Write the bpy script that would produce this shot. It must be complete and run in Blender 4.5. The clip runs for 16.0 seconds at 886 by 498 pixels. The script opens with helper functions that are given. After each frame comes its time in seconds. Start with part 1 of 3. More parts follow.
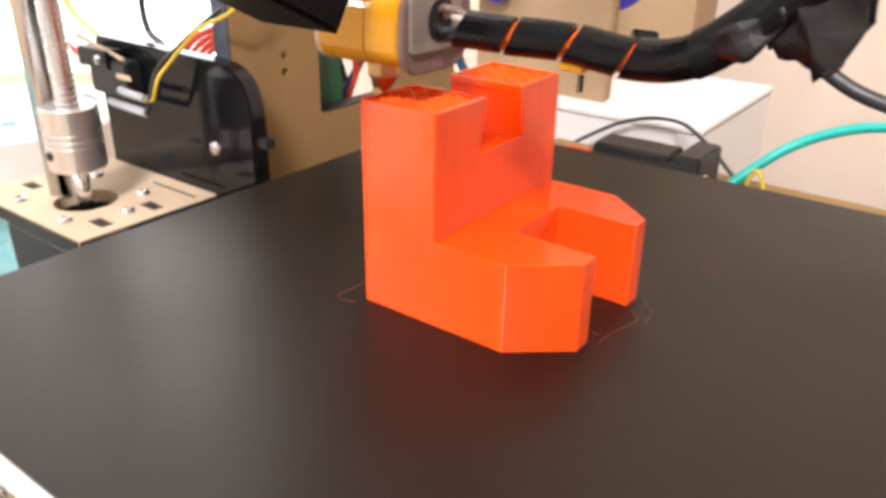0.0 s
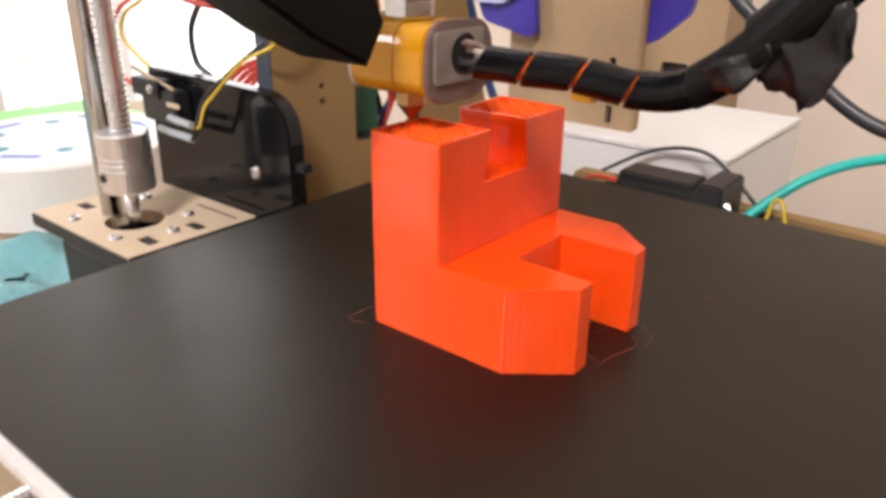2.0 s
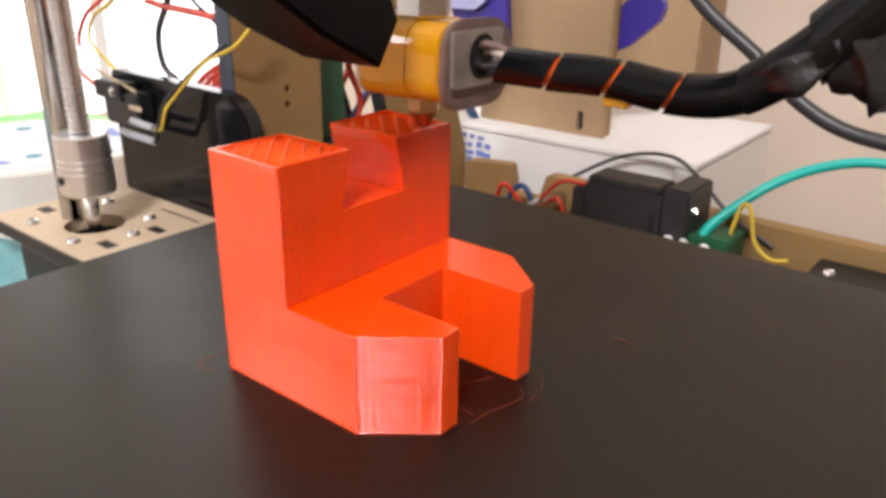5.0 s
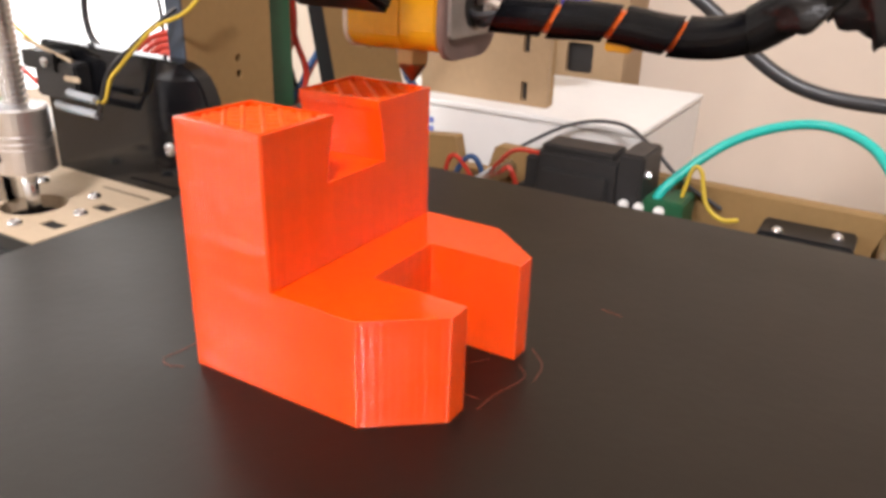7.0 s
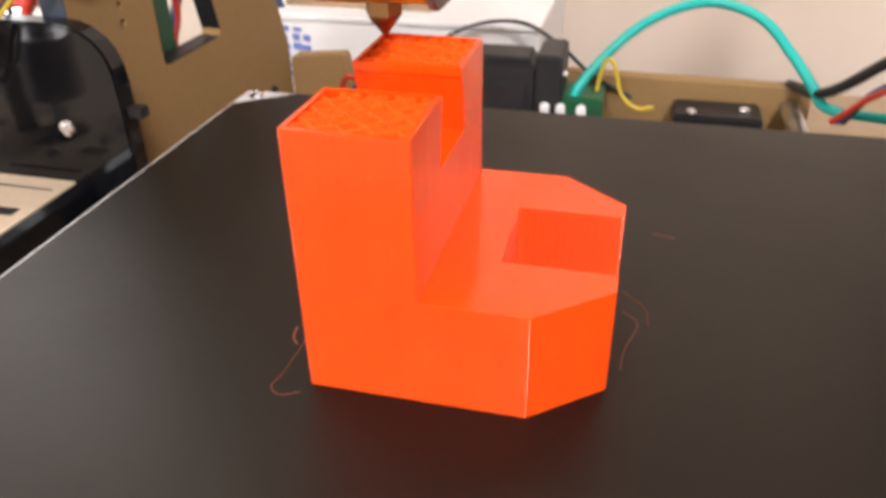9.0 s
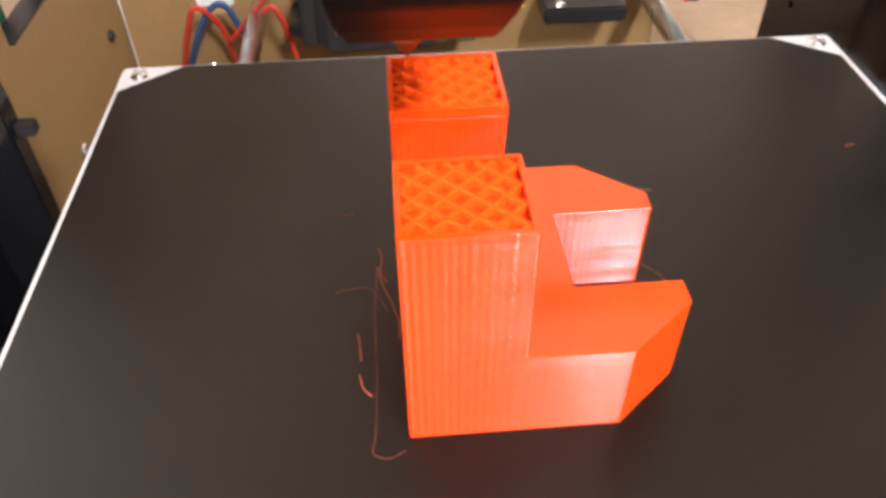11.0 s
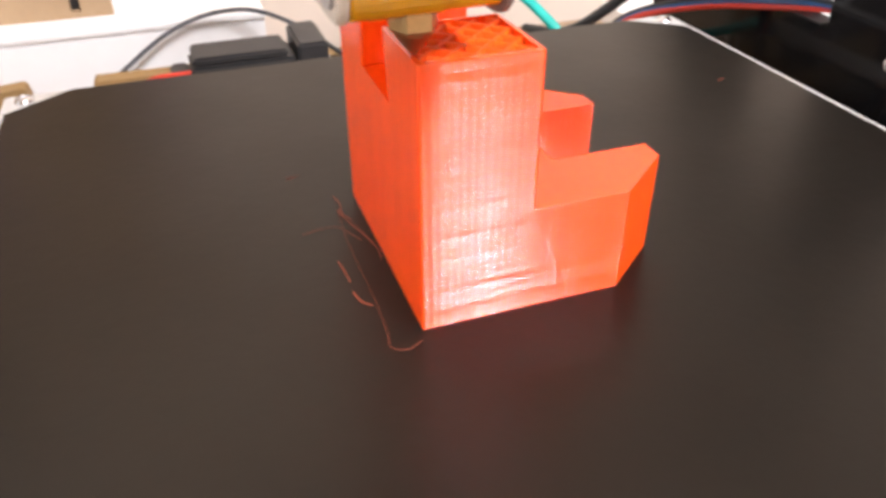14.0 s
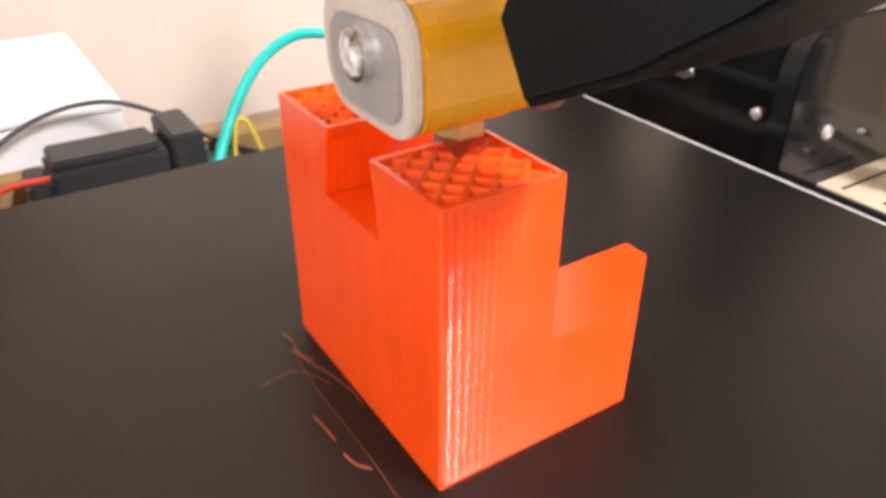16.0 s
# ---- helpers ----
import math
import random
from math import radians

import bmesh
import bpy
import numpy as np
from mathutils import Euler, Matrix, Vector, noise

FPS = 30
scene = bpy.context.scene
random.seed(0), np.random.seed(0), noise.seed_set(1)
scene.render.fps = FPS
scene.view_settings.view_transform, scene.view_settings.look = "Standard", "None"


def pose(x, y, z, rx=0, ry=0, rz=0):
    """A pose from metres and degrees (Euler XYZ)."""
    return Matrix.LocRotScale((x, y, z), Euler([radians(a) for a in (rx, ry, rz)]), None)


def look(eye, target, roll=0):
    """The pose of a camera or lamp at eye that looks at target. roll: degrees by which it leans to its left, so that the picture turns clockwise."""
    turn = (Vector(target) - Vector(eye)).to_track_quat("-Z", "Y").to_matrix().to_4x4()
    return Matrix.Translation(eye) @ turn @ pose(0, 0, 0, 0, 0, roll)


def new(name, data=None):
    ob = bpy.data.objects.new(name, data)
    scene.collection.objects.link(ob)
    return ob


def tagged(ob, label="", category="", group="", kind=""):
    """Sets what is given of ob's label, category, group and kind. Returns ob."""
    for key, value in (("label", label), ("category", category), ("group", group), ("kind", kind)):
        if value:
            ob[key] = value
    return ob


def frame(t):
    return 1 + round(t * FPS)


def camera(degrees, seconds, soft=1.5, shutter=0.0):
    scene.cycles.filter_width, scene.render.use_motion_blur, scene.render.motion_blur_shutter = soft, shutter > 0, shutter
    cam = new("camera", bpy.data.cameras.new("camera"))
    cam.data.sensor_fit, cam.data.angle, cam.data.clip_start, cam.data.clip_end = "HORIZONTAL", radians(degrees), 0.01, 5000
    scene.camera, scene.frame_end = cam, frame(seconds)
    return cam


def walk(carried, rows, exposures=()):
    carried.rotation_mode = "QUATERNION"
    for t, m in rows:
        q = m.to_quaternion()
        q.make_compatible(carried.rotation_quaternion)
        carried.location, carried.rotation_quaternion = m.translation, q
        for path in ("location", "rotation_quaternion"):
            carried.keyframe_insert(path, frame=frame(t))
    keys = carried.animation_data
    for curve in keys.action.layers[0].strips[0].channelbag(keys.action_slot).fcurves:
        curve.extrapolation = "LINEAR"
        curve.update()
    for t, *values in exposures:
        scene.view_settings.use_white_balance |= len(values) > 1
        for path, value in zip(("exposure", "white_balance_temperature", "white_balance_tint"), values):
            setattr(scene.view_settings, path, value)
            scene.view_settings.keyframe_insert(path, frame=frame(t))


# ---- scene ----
cam = camera(59.69, 16.0, soft=3.6, shutter=0.5)
PATH = [
    (0.0, pose(0.1094, -0.0997, 0.0881, 64.99, -0.84, 36.69)),
    (0.5, pose(0.1176, -0.0974, 0.0868, 64.82, -1.62, 37.25)),
    (1.0, pose(0.1194, -0.0984, 0.0858, 66.45, -1.42, 38.08)),
    (1.5, pose(0.1170, -0.1040, 0.0874, 67.54, -0.76, 38.71)),
    (2.0, pose(0.1197, -0.1069, 0.0903, 67.18, -0.50, 39.55)),
    (2.5, pose(0.1221, -0.1081, 0.0901, 67.16, -0.50, 39.33)),
    (3.0, pose(0.1242, -0.1064, 0.0881, 67.43, -0.47, 39.32)),
    (3.5, pose(0.1284, -0.0997, 0.0866, 68.26, -0.90, 39.06)),
    (5.8, pose(0.1239, -0.1005, 0.0849, 67.89, -0.80, 38.60)),
    (6.0, pose(0.1234, -0.1011, 0.0828, 67.46, -0.81, 38.46)),
    (6.5, pose(0.1140, -0.1064, 0.0834, 66.81, -1.35, 35.95)),
    (7.0, pose(0.1051, -0.1128, 0.0793, 67.11, -1.65, 31.31)),
    (7.5, pose(0.0878, -0.1169, 0.0807, 67.10, -1.55, 29.02)),
    (8.0, pose(0.0815, -0.1165, 0.0792, 66.51, -0.67, 24.90)),
    (8.5, pose(0.0658, -0.1160, 0.0826, 65.06, -0.45, 20.13)),
    (9.0, pose(0.0493, -0.1171, 0.0905, 58.63, 0.93, 14.16)),
    (11.3, pose(-0.0070, -0.0993, 0.1198, 46.14, 0.40, -5.94)),
    (11.5, pose(-0.0124, -0.0976, 0.1158, 45.72, 0.36, -6.60)),
    (12.0, pose(-0.0201, -0.0929, 0.1183, 45.65, -0.48, -9.04)),
    (12.5, pose(-0.0229, -0.0854, 0.1193, 47.45, -3.08, -14.74)),
    (13.0, pose(-0.0245, -0.0809, 0.1097, 50.57, -1.04, -17.35)),
    (13.5, pose(-0.0216, -0.0772, 0.0980, 53.36, -0.83, -19.60)),
    (14.0, pose(-0.0308, -0.0769, 0.0873, 55.74, 0.21, -19.49)),
    (14.5, pose(-0.0353, -0.0737, 0.0890, 57.40, -0.30, -22.26)),
    (15.0, pose(-0.0395, -0.0653, 0.0908, 57.64, 0.01, -25.37)),
    (15.5, pose(-0.0422, -0.0607, 0.0913, 58.07, -0.48, -28.12)),
    (16.0, pose(-0.0444, -0.0547, 0.0913, 59.29, -0.25, -32.95)),
]
# the bed's slide along y and the print head's along x, in metres
BED_ROWS = [
    (0.0, 0.0188), (0.5, 0.0261), (1.0, 0.0068), (1.5, 0.0049), (2.0, 0.0131), (2.5, 0.0253),
    (3.0, 0.0261), (3.5, 0.0213), (5.8, -0.0249), (6.0, -0.0218), (6.5, -0.0080), (7.0, -0.0264),
    (7.5, -0.0193), (8.0, -0.0090), (8.5, -0.0248), (9.0, -0.0227), (11.3, -0.0245), (11.5, -0.0219),
    (12.0, -0.0083), (12.5, -0.0055), (13.0, -0.0061), (13.5, -0.0058), (14.0, 0.0215), (14.5, 0.0237),
    (15.0, 0.0144), (15.5, 0.0225), (16.0, 0.0140)]
HEAD_ROWS = [
    (0.0, 0.0009), (0.5, 0.0169), (1.0, 0.0201), (1.5, 0.0074), (2.0, 0.0011), (2.5, -0.0003),
    (3.0, 0.0115), (3.5, 0.0200), (5.8, 0.0190), (6.0, 0.0156), (6.5, 0.0001), (7.0, 0.0143),
    (7.5, 0.0001), (8.0, 0.0170), (8.5, 0.0198), (9.0, 0.0010), (11.3, 0.0040), (11.5, 0.0002),
    (12.0, -0.0003), (12.5, 0.0100), (13.0, 0.0189), (13.5, 0.0044), (14.0, 0.0009), (14.5, 0.0037),
    (15.0, 0.0023), (15.5, 0.0136), (16.0, 0.0105)]
NOZZLE_Y, NOZZLE_Z = 0.0257, 0.0481
EXPOSURES = [(t, ev, k, 10) for t, ev, k in ((0.0, -0.12, 6500), (1.5, -0.48, 6500), (2.5, -0.74, 6500), (3.5, -0.72, 6500), (6.0, -0.74, 6500), (6.6, -0.56, 6500), (9.0, -0.46, 6400), (11.3, -0.08, 6200), (13.5, -0.02, 6200), (16.0, 0.02, 6200))]
walk(cam, PATH, exposures=EXPOSURES)


from mathutils.geometry import tessellate_polygon

# ---- world and light ----
world = bpy.data.worlds.new("sky")
scene.world = world
world.use_nodes = True
wn = world.node_tree.nodes
sky = wn.new("ShaderNodeTexSky")
sky.sky_type, sky.sun_disc = "NISHITA", False
sky.sun_elevation, sky.sun_rotation = radians(40), radians(200)
world.node_tree.links.new(sky.outputs[0], wn["Background"].inputs[0])
wn["Background"].inputs[1].default_value = 0.12


def area_lamp(name, eye, target, sx, sy, power, colour):
    data = bpy.data.lights.new(name, "AREA")
    data.shape, data.size, data.size_y, data.energy, data.color = "RECTANGLE", sx, sy, power, colour
    ob = new(name, data)
    ob.matrix_world = look(eye, target)
    return ob


# long unseen ceiling lamp before the printer, and an added fill behind the camera
area_lamp("ceiling_lamp_light", (0.54, -1.14, 1.38), (0.54, -1.13, 0.0), 0.18, 0.60, 86, (1.0, 0.955, 0.985))
area_lamp("side_fill_light", (-1.37, -1.25, 0.75), (0.0, 0.0, 0.05), 0.45, 0.60, 22, (1.0, 0.98, 0.97))


# ---- materials ----
def material(name, colour, rough=0.5, metal=0.0, vary=0.12, scale=60.0, bump=0.0, bump_scale=None, spec=0.5, stain=0.0):
    """A surface with a fine grain and a broad stain, in the thing's own space."""
    m = bpy.data.materials.new(name)
    m.use_nodes = True
    n, l = m.node_tree.nodes, m.node_tree.links
    p = n["Principled BSDF"]
    p.inputs["Roughness"].default_value, p.inputs["Metallic"].default_value = rough, metal
    p.inputs["Specular IOR Level"].default_value = spec
    tc = n.new("ShaderNodeTexCoord")
    fine, broad = n.new("ShaderNodeTexNoise"), n.new("ShaderNodeTexNoise")
    fine.inputs["Scale"].default_value, broad.inputs["Scale"].default_value = scale * 12, scale
    fine.inputs["Detail"].default_value = broad.inputs["Detail"].default_value = 4
    for t in (fine, broad):
        l.new(tc.outputs["Object"], t.inputs["Vector"])
    mix = n.new("ShaderNodeMix")
    mix.data_type = "FLOAT"
    mix.inputs[0].default_value = 0.5
    l.new(fine.outputs["Fac"], mix.inputs[2])
    l.new(broad.outputs["Fac"], mix.inputs[3])
    ramp = n.new("ShaderNodeValToRGB")
    ramp.color_ramp.elements[0].position, ramp.color_ramp.elements[1].position = 0.3, 0.7
    ramp.color_ramp.elements[0].color = (*[max(0.0, c * (1 - vary - stain)) for c in colour], 1)
    ramp.color_ramp.elements[1].color = (*[min(1.0, c * (1 + vary)) for c in colour], 1)
    l.new(mix.outputs[0], ramp.inputs[0])
    l.new(ramp.outputs[0], p.inputs["Base Color"])
    rr = n.new("ShaderNodeMapRange")
    rr.inputs["To Min"].default_value, rr.inputs["To Max"].default_value = max(0.02, rough - 0.08), min(1.0, rough + 0.08)
    l.new(broad.outputs["Fac"], rr.inputs["Value"])
    l.new(rr.outputs[0], p.inputs["Roughness"])
    if bump:
        bn = n.new("ShaderNodeBump")
        bn.inputs["Strength"].default_value, bn.inputs["Distance"].default_value = bump, 0.0004
        l.new(fine.outputs["Fac"], bn.inputs["Height"])
        l.new(bn.outputs[0], p.inputs["Normal"])
    return m


def printed_plastic(name, colour, rough=0.19, spec=0.54):
    """Glossy filament: fine layers on top of one another, upright ripples, blotches, some light through it."""
    m = material(name, colour, rough, 0.0, 0.06, 90)
    n, l = m.node_tree.nodes, m.node_tree.links
    p = n["Principled BSDF"]
    tc = n.new("ShaderNodeTexCoord")
    # upright ripples, uneven
    flat = n.new("ShaderNodeMapping")
    flat.inputs["Scale"].default_value = (1, 1, 0.03)
    l.new(tc.outputs["Object"], flat.inputs["Vector"])
    ripple = n.new("ShaderNodeTexNoise")
    ripple.inputs["Scale"].default_value, ripple.inputs["Detail"].default_value = 620, 1
    l.new(flat.outputs[0], ripple.inputs["Vector"])
    # shading of the ripples, put into the colour as darker and paler stripes
    ripple_shade, tone = n.new("ShaderNodeMapRange"), n.new("ShaderNodeMix")
    ripple_shade.inputs["From Min"].default_value, ripple_shade.inputs["From Max"].default_value = 0.38, 0.62
    ripple_shade.inputs["To Min"].default_value, ripple_shade.inputs["To Max"].default_value = 0.965, 1.015
    l.new(ripple.outputs["Fac"], ripple_shade.inputs["Value"])
    tone.data_type, tone.blend_type = "RGBA", "MULTIPLY"
    tone.inputs[0].default_value = 1.0
    l.new(p.inputs["Base Color"].links[0].from_socket, tone.inputs[6])
    l.new(ripple_shade.outputs[0], tone.inputs[7])
    l.new(tone.outputs[2], p.inputs["Base Color"])
    blot = n.new("ShaderNodeTexNoise")
    blot.inputs["Scale"].default_value = 350
    l.new(tc.outputs["Object"], blot.inputs["Vector"])
    b2, b3 = (n.new("ShaderNodeBump") for _ in range(2))
    b2.inputs["Strength"].default_value, b2.inputs["Distance"].default_value = 0.2, 0.00012
    b3.inputs["Strength"].default_value, b3.inputs["Distance"].default_value = 0.22, 0.0001
    l.new(ripple.outputs["Fac"], b2.inputs["Height"])
    l.new(blot.outputs["Fac"], b3.inputs["Height"])
    l.new(b2.outputs[0], b3.inputs["Normal"])
    l.new(b3.outputs[0], p.inputs["Normal"])
    p.inputs["Specular IOR Level"].default_value = spec
    p.inputs["Subsurface Weight"].default_value = 0.25
    p.inputs["Subsurface Radius"].default_value = (1.0, 0.25, 0.08)
    p.inputs["Subsurface Scale"].default_value = 0.004
    return m


M_ORANGE = printed_plastic("orange_filament", (0.88, 0.071, 0.002))
# same filament, with a paler colour that lifts the shade between the ribs
M_INFILL = printed_plastic("orange_infill", (0.90, 0.092, 0.004), 0.5, 0.12)
M_CARD = material("brown_card", (0.35, 0.235, 0.13), 0.7, 0, 0.06, 30, 0.1, stain=0.05)
# black plastic with the haze over it put into a lighter colour
M_CONNECTOR = material("hazed_black_connector", (0.022, 0.021, 0.021), 0.45, 0, 0.2, 80, 0.15)
M_BRASS_CLEAN = material("brass", (0.46, 0.30, 0.14), 0.35, 0.9, 0.15, 200, 0.1)
M_STRAND = material("orange_strand", (0.34, 0.08, 0.04), 0.4)
M_SHEET = material("black_build_sheet", (0.0040, 0.0033, 0.0024), 0.43, 0, 0.2, 25, 0.12, spec=0.42)
M_SHEET.node_tree.nodes["Principled BSDF"].inputs["Specular Tint"].default_value = (1.0, 0.88, 0.76, 1)
M_PCB = material("pale_board_edge", (0.60, 0.58, 0.55), 0.45, 0, 0.08, 60, stain=0.1)
M_STEEL = material("polished_steel", (0.76, 0.76, 0.77), 0.25, 1.0, 0.06, 80)
M_ALU = material("turned_aluminium", (0.80, 0.80, 0.81), 0.32, 1.0, 0.05, 90, 0.1)
M_BRASS = material("sooty_brass", (0.36, 0.13, 0.05), 0.4, 0.8, 0.3, 200, 0.2)
M_KRAFT = material("kraft_film", (0.28, 0.168, 0.062), 0.72, 0, 0.06, 30, 0.12, stain=0.05)
M_KRAFT_PALE = material("pale_kraft_film", (0.54, 0.42, 0.29), 0.7, 0, 0.06, 30, 0.1, stain=0.05)
M_ACRYLIC = material("black_acrylic", (0.006, 0.006, 0.007), 0.10, 0, 0.1, 40, spec=0.3)
M_ACRYLIC_EDGE = material("dull_black_edge", (0.012, 0.012, 0.013), 0.4, 0, 0.15, 60, spec=0.35)
M_EDGE_BLUE = material("slate_edge", (0.045, 0.06, 0.085), 0.45, 0, 0.15, 60)
M_GREEN = material("green_edge", (0.012, 0.085, 0.035), 0.45, 0, 0.2, 60)
M_BLACK_PLASTIC = material("black_plastic", (0.012, 0.012, 0.013), 0.45, 0, 0.2, 80, 0.15)
M_DUCT = material("black_duct", (0.005, 0.0045, 0.0045), 0.45, 0, 0.2, 80, 0.1, spec=0.14)
M_WRAP = material("glossy_spiral_wrap", (0.008, 0.008, 0.010), 0.16, 0, 0.2, 100, 0.15)
M_TAPE = material("black_tape", (0.007, 0.007, 0.008), 0.36, 0, 0.2, 120, 0.4)
M_KAPTON = material("yellow_heat_tape", (0.62, 0.28, 0.008), 0.13, 0.0, 0.04, 60, 0.10, spec=0.5, stain=0.12)
M_PAD = material("sooty_insulation", (0.16, 0.10, 0.085), 0.55, 0, 0.3, 200, 0.4)
M_GLASSCLOTH = material("pale_end_plate", (0.58, 0.50, 0.42), 0.6, 0, 0.07, 90, 0.2, stain=0.15)
M_CHEEK = material("sooty_end_plate", (0.30, 0.26, 0.23), 0.4, 0.4, 0.25, 200, 0.3)
M_CHEEK_PALE = material("dull_grey_plate", (0.36, 0.33, 0.32), 0.42, 0.3, 0.15, 120, 0.2)
M_RED = material("red_wire", (0.55, 0.04, 0.02), 0.4)
M_ORANGE_WIRE = material("orange_wire", (0.62, 0.10, 0.012), 0.3)
M_YELLOW = material("yellow_wire", (0.62, 0.44, 0.04), 0.45)
M_TEAL = material("teal_cable", (0.01, 0.42, 0.36), 0.42, 0, 0.08)
M_BLACK_CABLE = material("black_cable", (0.02, 0.02, 0.022), 0.4, 0, 0.15)
M_GREY_CABLE = material("grey_cable", (0.055, 0.055, 0.06), 0.42)
M_DARK_CABLE = material("dark_grey_cable", (0.028, 0.028, 0.03), 0.42)
M_BLUE_WIRE = material("blue_wire", (0.03, 0.08, 0.20), 0.45)
M_CLEAR = material("clear_sleeve", (0.42, 0.44, 0.47), 0.2, 0.3)
M_WHITE_CARD = material("white_card", (0.78, 0.77, 0.75), 0.6, 0, 0.03, 12, 0.05)
M_BLUE_TAPE = material("blue_print", (0.16, 0.21, 0.52), 0.5, 0, 0.2, 200)
M_PURPLE = material("violet_plastic", (0.05, 0.035, 0.30), 0.3, 0, 0.1)
M_PALE_VIOLET = material("pale_violet_plastic", (0.42, 0.44, 0.70), 0.3, 0, 0.1)
M_WALL = material("cream_wall", (0.70, 0.60, 0.50), 0.8, 0, 0.03, 4, 0.15)
M_WALL_WHITE = material("white_wall", (0.82, 0.80, 0.77), 0.8, 0, 0.03, 4, 0.1)
M_WALL_DIM = material("grey_brown_wall", (0.46, 0.42, 0.38), 0.8, 0, 0.06, 4, 0.1)
M_TABLE = material("wooden_table", (0.34, 0.24, 0.15), 0.5, 0, 0.15, 10, 0.1)
# made-up dark brown for the unseen east wall, to dim what mirrors it
M_WALL_DARK = material("unseen_wall_dark", (0.09, 0.055, 0.032), 0.5, 0, 0.2, 8, 0.1)
M_PAPER_ROLL = material("pale_tape_roll", (0.74, 0.71, 0.66), 0.55, 0, 0.04, 40)
M_ROLL_LABEL = material("printed_label", (0.62, 0.66, 0.72), 0.5, 0, 0.08, 50)
M_GREEN_CARD = material("green_card", (0.22, 0.60, 0.18), 0.55, 0, 0.1)
M_TEAL_CLOTH = material("pale_blue_film", (0.27, 0.58, 0.62), 0.3, 0, 0.2, 30, 0.3)
M_TEAL_PRINT = material("teal_print", (0.06, 0.25, 0.32), 0.5)
M_HOLE = material("dark_hole", (0.012, 0.010, 0.009), 0.7)
M_FRAME_PAINT = material("white_window_frame", (0.8, 0.8, 0.78), 0.4)

MM = 0.001


# ---- mesh helpers (all in millimetres) ----
def part(name, bm, mat, parent=None, label="", smooth=False):
    bmesh.ops.recalc_face_normals(bm, faces=bm.faces[:])
    for v in bm.verts:
        v.co *= MM
    for f in bm.faces:
        f.smooth = smooth
    me = bpy.data.meshes.new(name)
    bm.to_mesh(me)
    bm.free()
    for m in (mat if isinstance(mat, (list, tuple)) else [mat]):
        me.materials.append(m)
    ob = new(name, me)
    ob.parent = parent
    if label:
        ob["label"] = label
    return ob


def thing(name, label, category, group="", kind=""):
    return tagged(new(name), label, category, group, kind)


def box(x0, x1, y0, y1, z0, z1, bevel=0.0, bm=None, segments=2):
    bm = bm or bmesh.new()
    vs = [bm.verts.new((x, y, z)) for x in (x0, x1) for y in (y0, y1) for z in (z0, z1)]
    fs = [bm.faces.new([vs[i] for i in q]) for q in ((0, 1, 3, 2), (4, 6, 7, 5), (0, 4, 5, 1), (2, 3, 7, 6), (0, 2, 6, 4), (1, 5, 7, 3))]
    if bevel:
        es = {e for f in fs for e in f.edges}
        bmesh.ops.bevel(bm, geom=list(es), offset=bevel, segments=segments, affect="EDGES")
    return bm


def put(axis, a, b, c):
    """A point with (a, b) in the plane and c along the axis."""
    return {"x": (c, a, b), "y": (a, c, b), "z": (a, b, c)}[axis]


def plate(outer, holes, axis, c0, c1, bevel=0.0):
    """A flat plate: an outline and holes in the plane across the axis, from c0 to c1."""
    bm = bmesh.new()
    loops = [outer, *holes]
    tris = tessellate_polygon([[Vector((a, b, 0)) for a, b in loop] for loop in loops])
    low = [bm.verts.new(put(axis, a, b, c0)) for loop in loops for a, b in loop]
    top = [bm.verts.new(put(axis, a, b, c1)) for loop in loops for a, b in loop]
    for tri in tris:
        bm.faces.new([low[i] for i in tri])
        bm.faces.new([top[i] for i in reversed(tri)])
    n = 0
    for loop in loops:
        m = len(loop)
        for i in range(m):
            j = (i + 1) % m
            bm.faces.new((low[n + i], low[n + j], top[n + j], top[n + i]))
        n += m
    bmesh.ops.dissolve_limit(bm, angle_limit=0.002, verts=[], edges=[e for e in bm.edges if len(e.link_faces) == 2 and e.calc_face_angle(1) < 0.002]) if not holes else None
    if bevel:
        bmesh.ops.recalc_face_normals(bm, faces=bm.faces[:])
        es = [e for e in bm.edges if len(e.link_faces) == 2 and e.calc_face_angle(0) > 0.6]
        bmesh.ops.bevel(bm, geom=es, offset=bevel, segments=2, affect="EDGES")
    return bm


def circle(a, b, r, n=20):
    return [(a + r * math.cos(2 * math.pi * i / n), b + r * math.sin(2 * math.pi * i / n)) for i in range(n)]


def rect(a0, a1, b0, b1):
    return [(a0, b0), (a1, b0), (a1, b1), (a0, b1)]


def rounded(points, radii, n=6):
    """An outline with its corners rounded by the radii."""
    out = []
    for i, (p, r) in enumerate(zip(points, radii)):
        p, a, b = Vector(p), Vector(points[i - 1]), Vector(points[(i + 1) % len(points)])
        if not r:
            out.append(tuple(p))
            continue
        u, w = (a - p).normalized(), (b - p).normalized()
        half = u.angle(w) / 2
        d = r / math.tan(half)
        s, e = p + u * d, p + w * d
        for k in range(n + 1):
            t = k / n
            q = s * (1 - t) ** 2 + p * 2 * t * (1 - t) + e * t * t
            out.append(tuple(q))
    return out


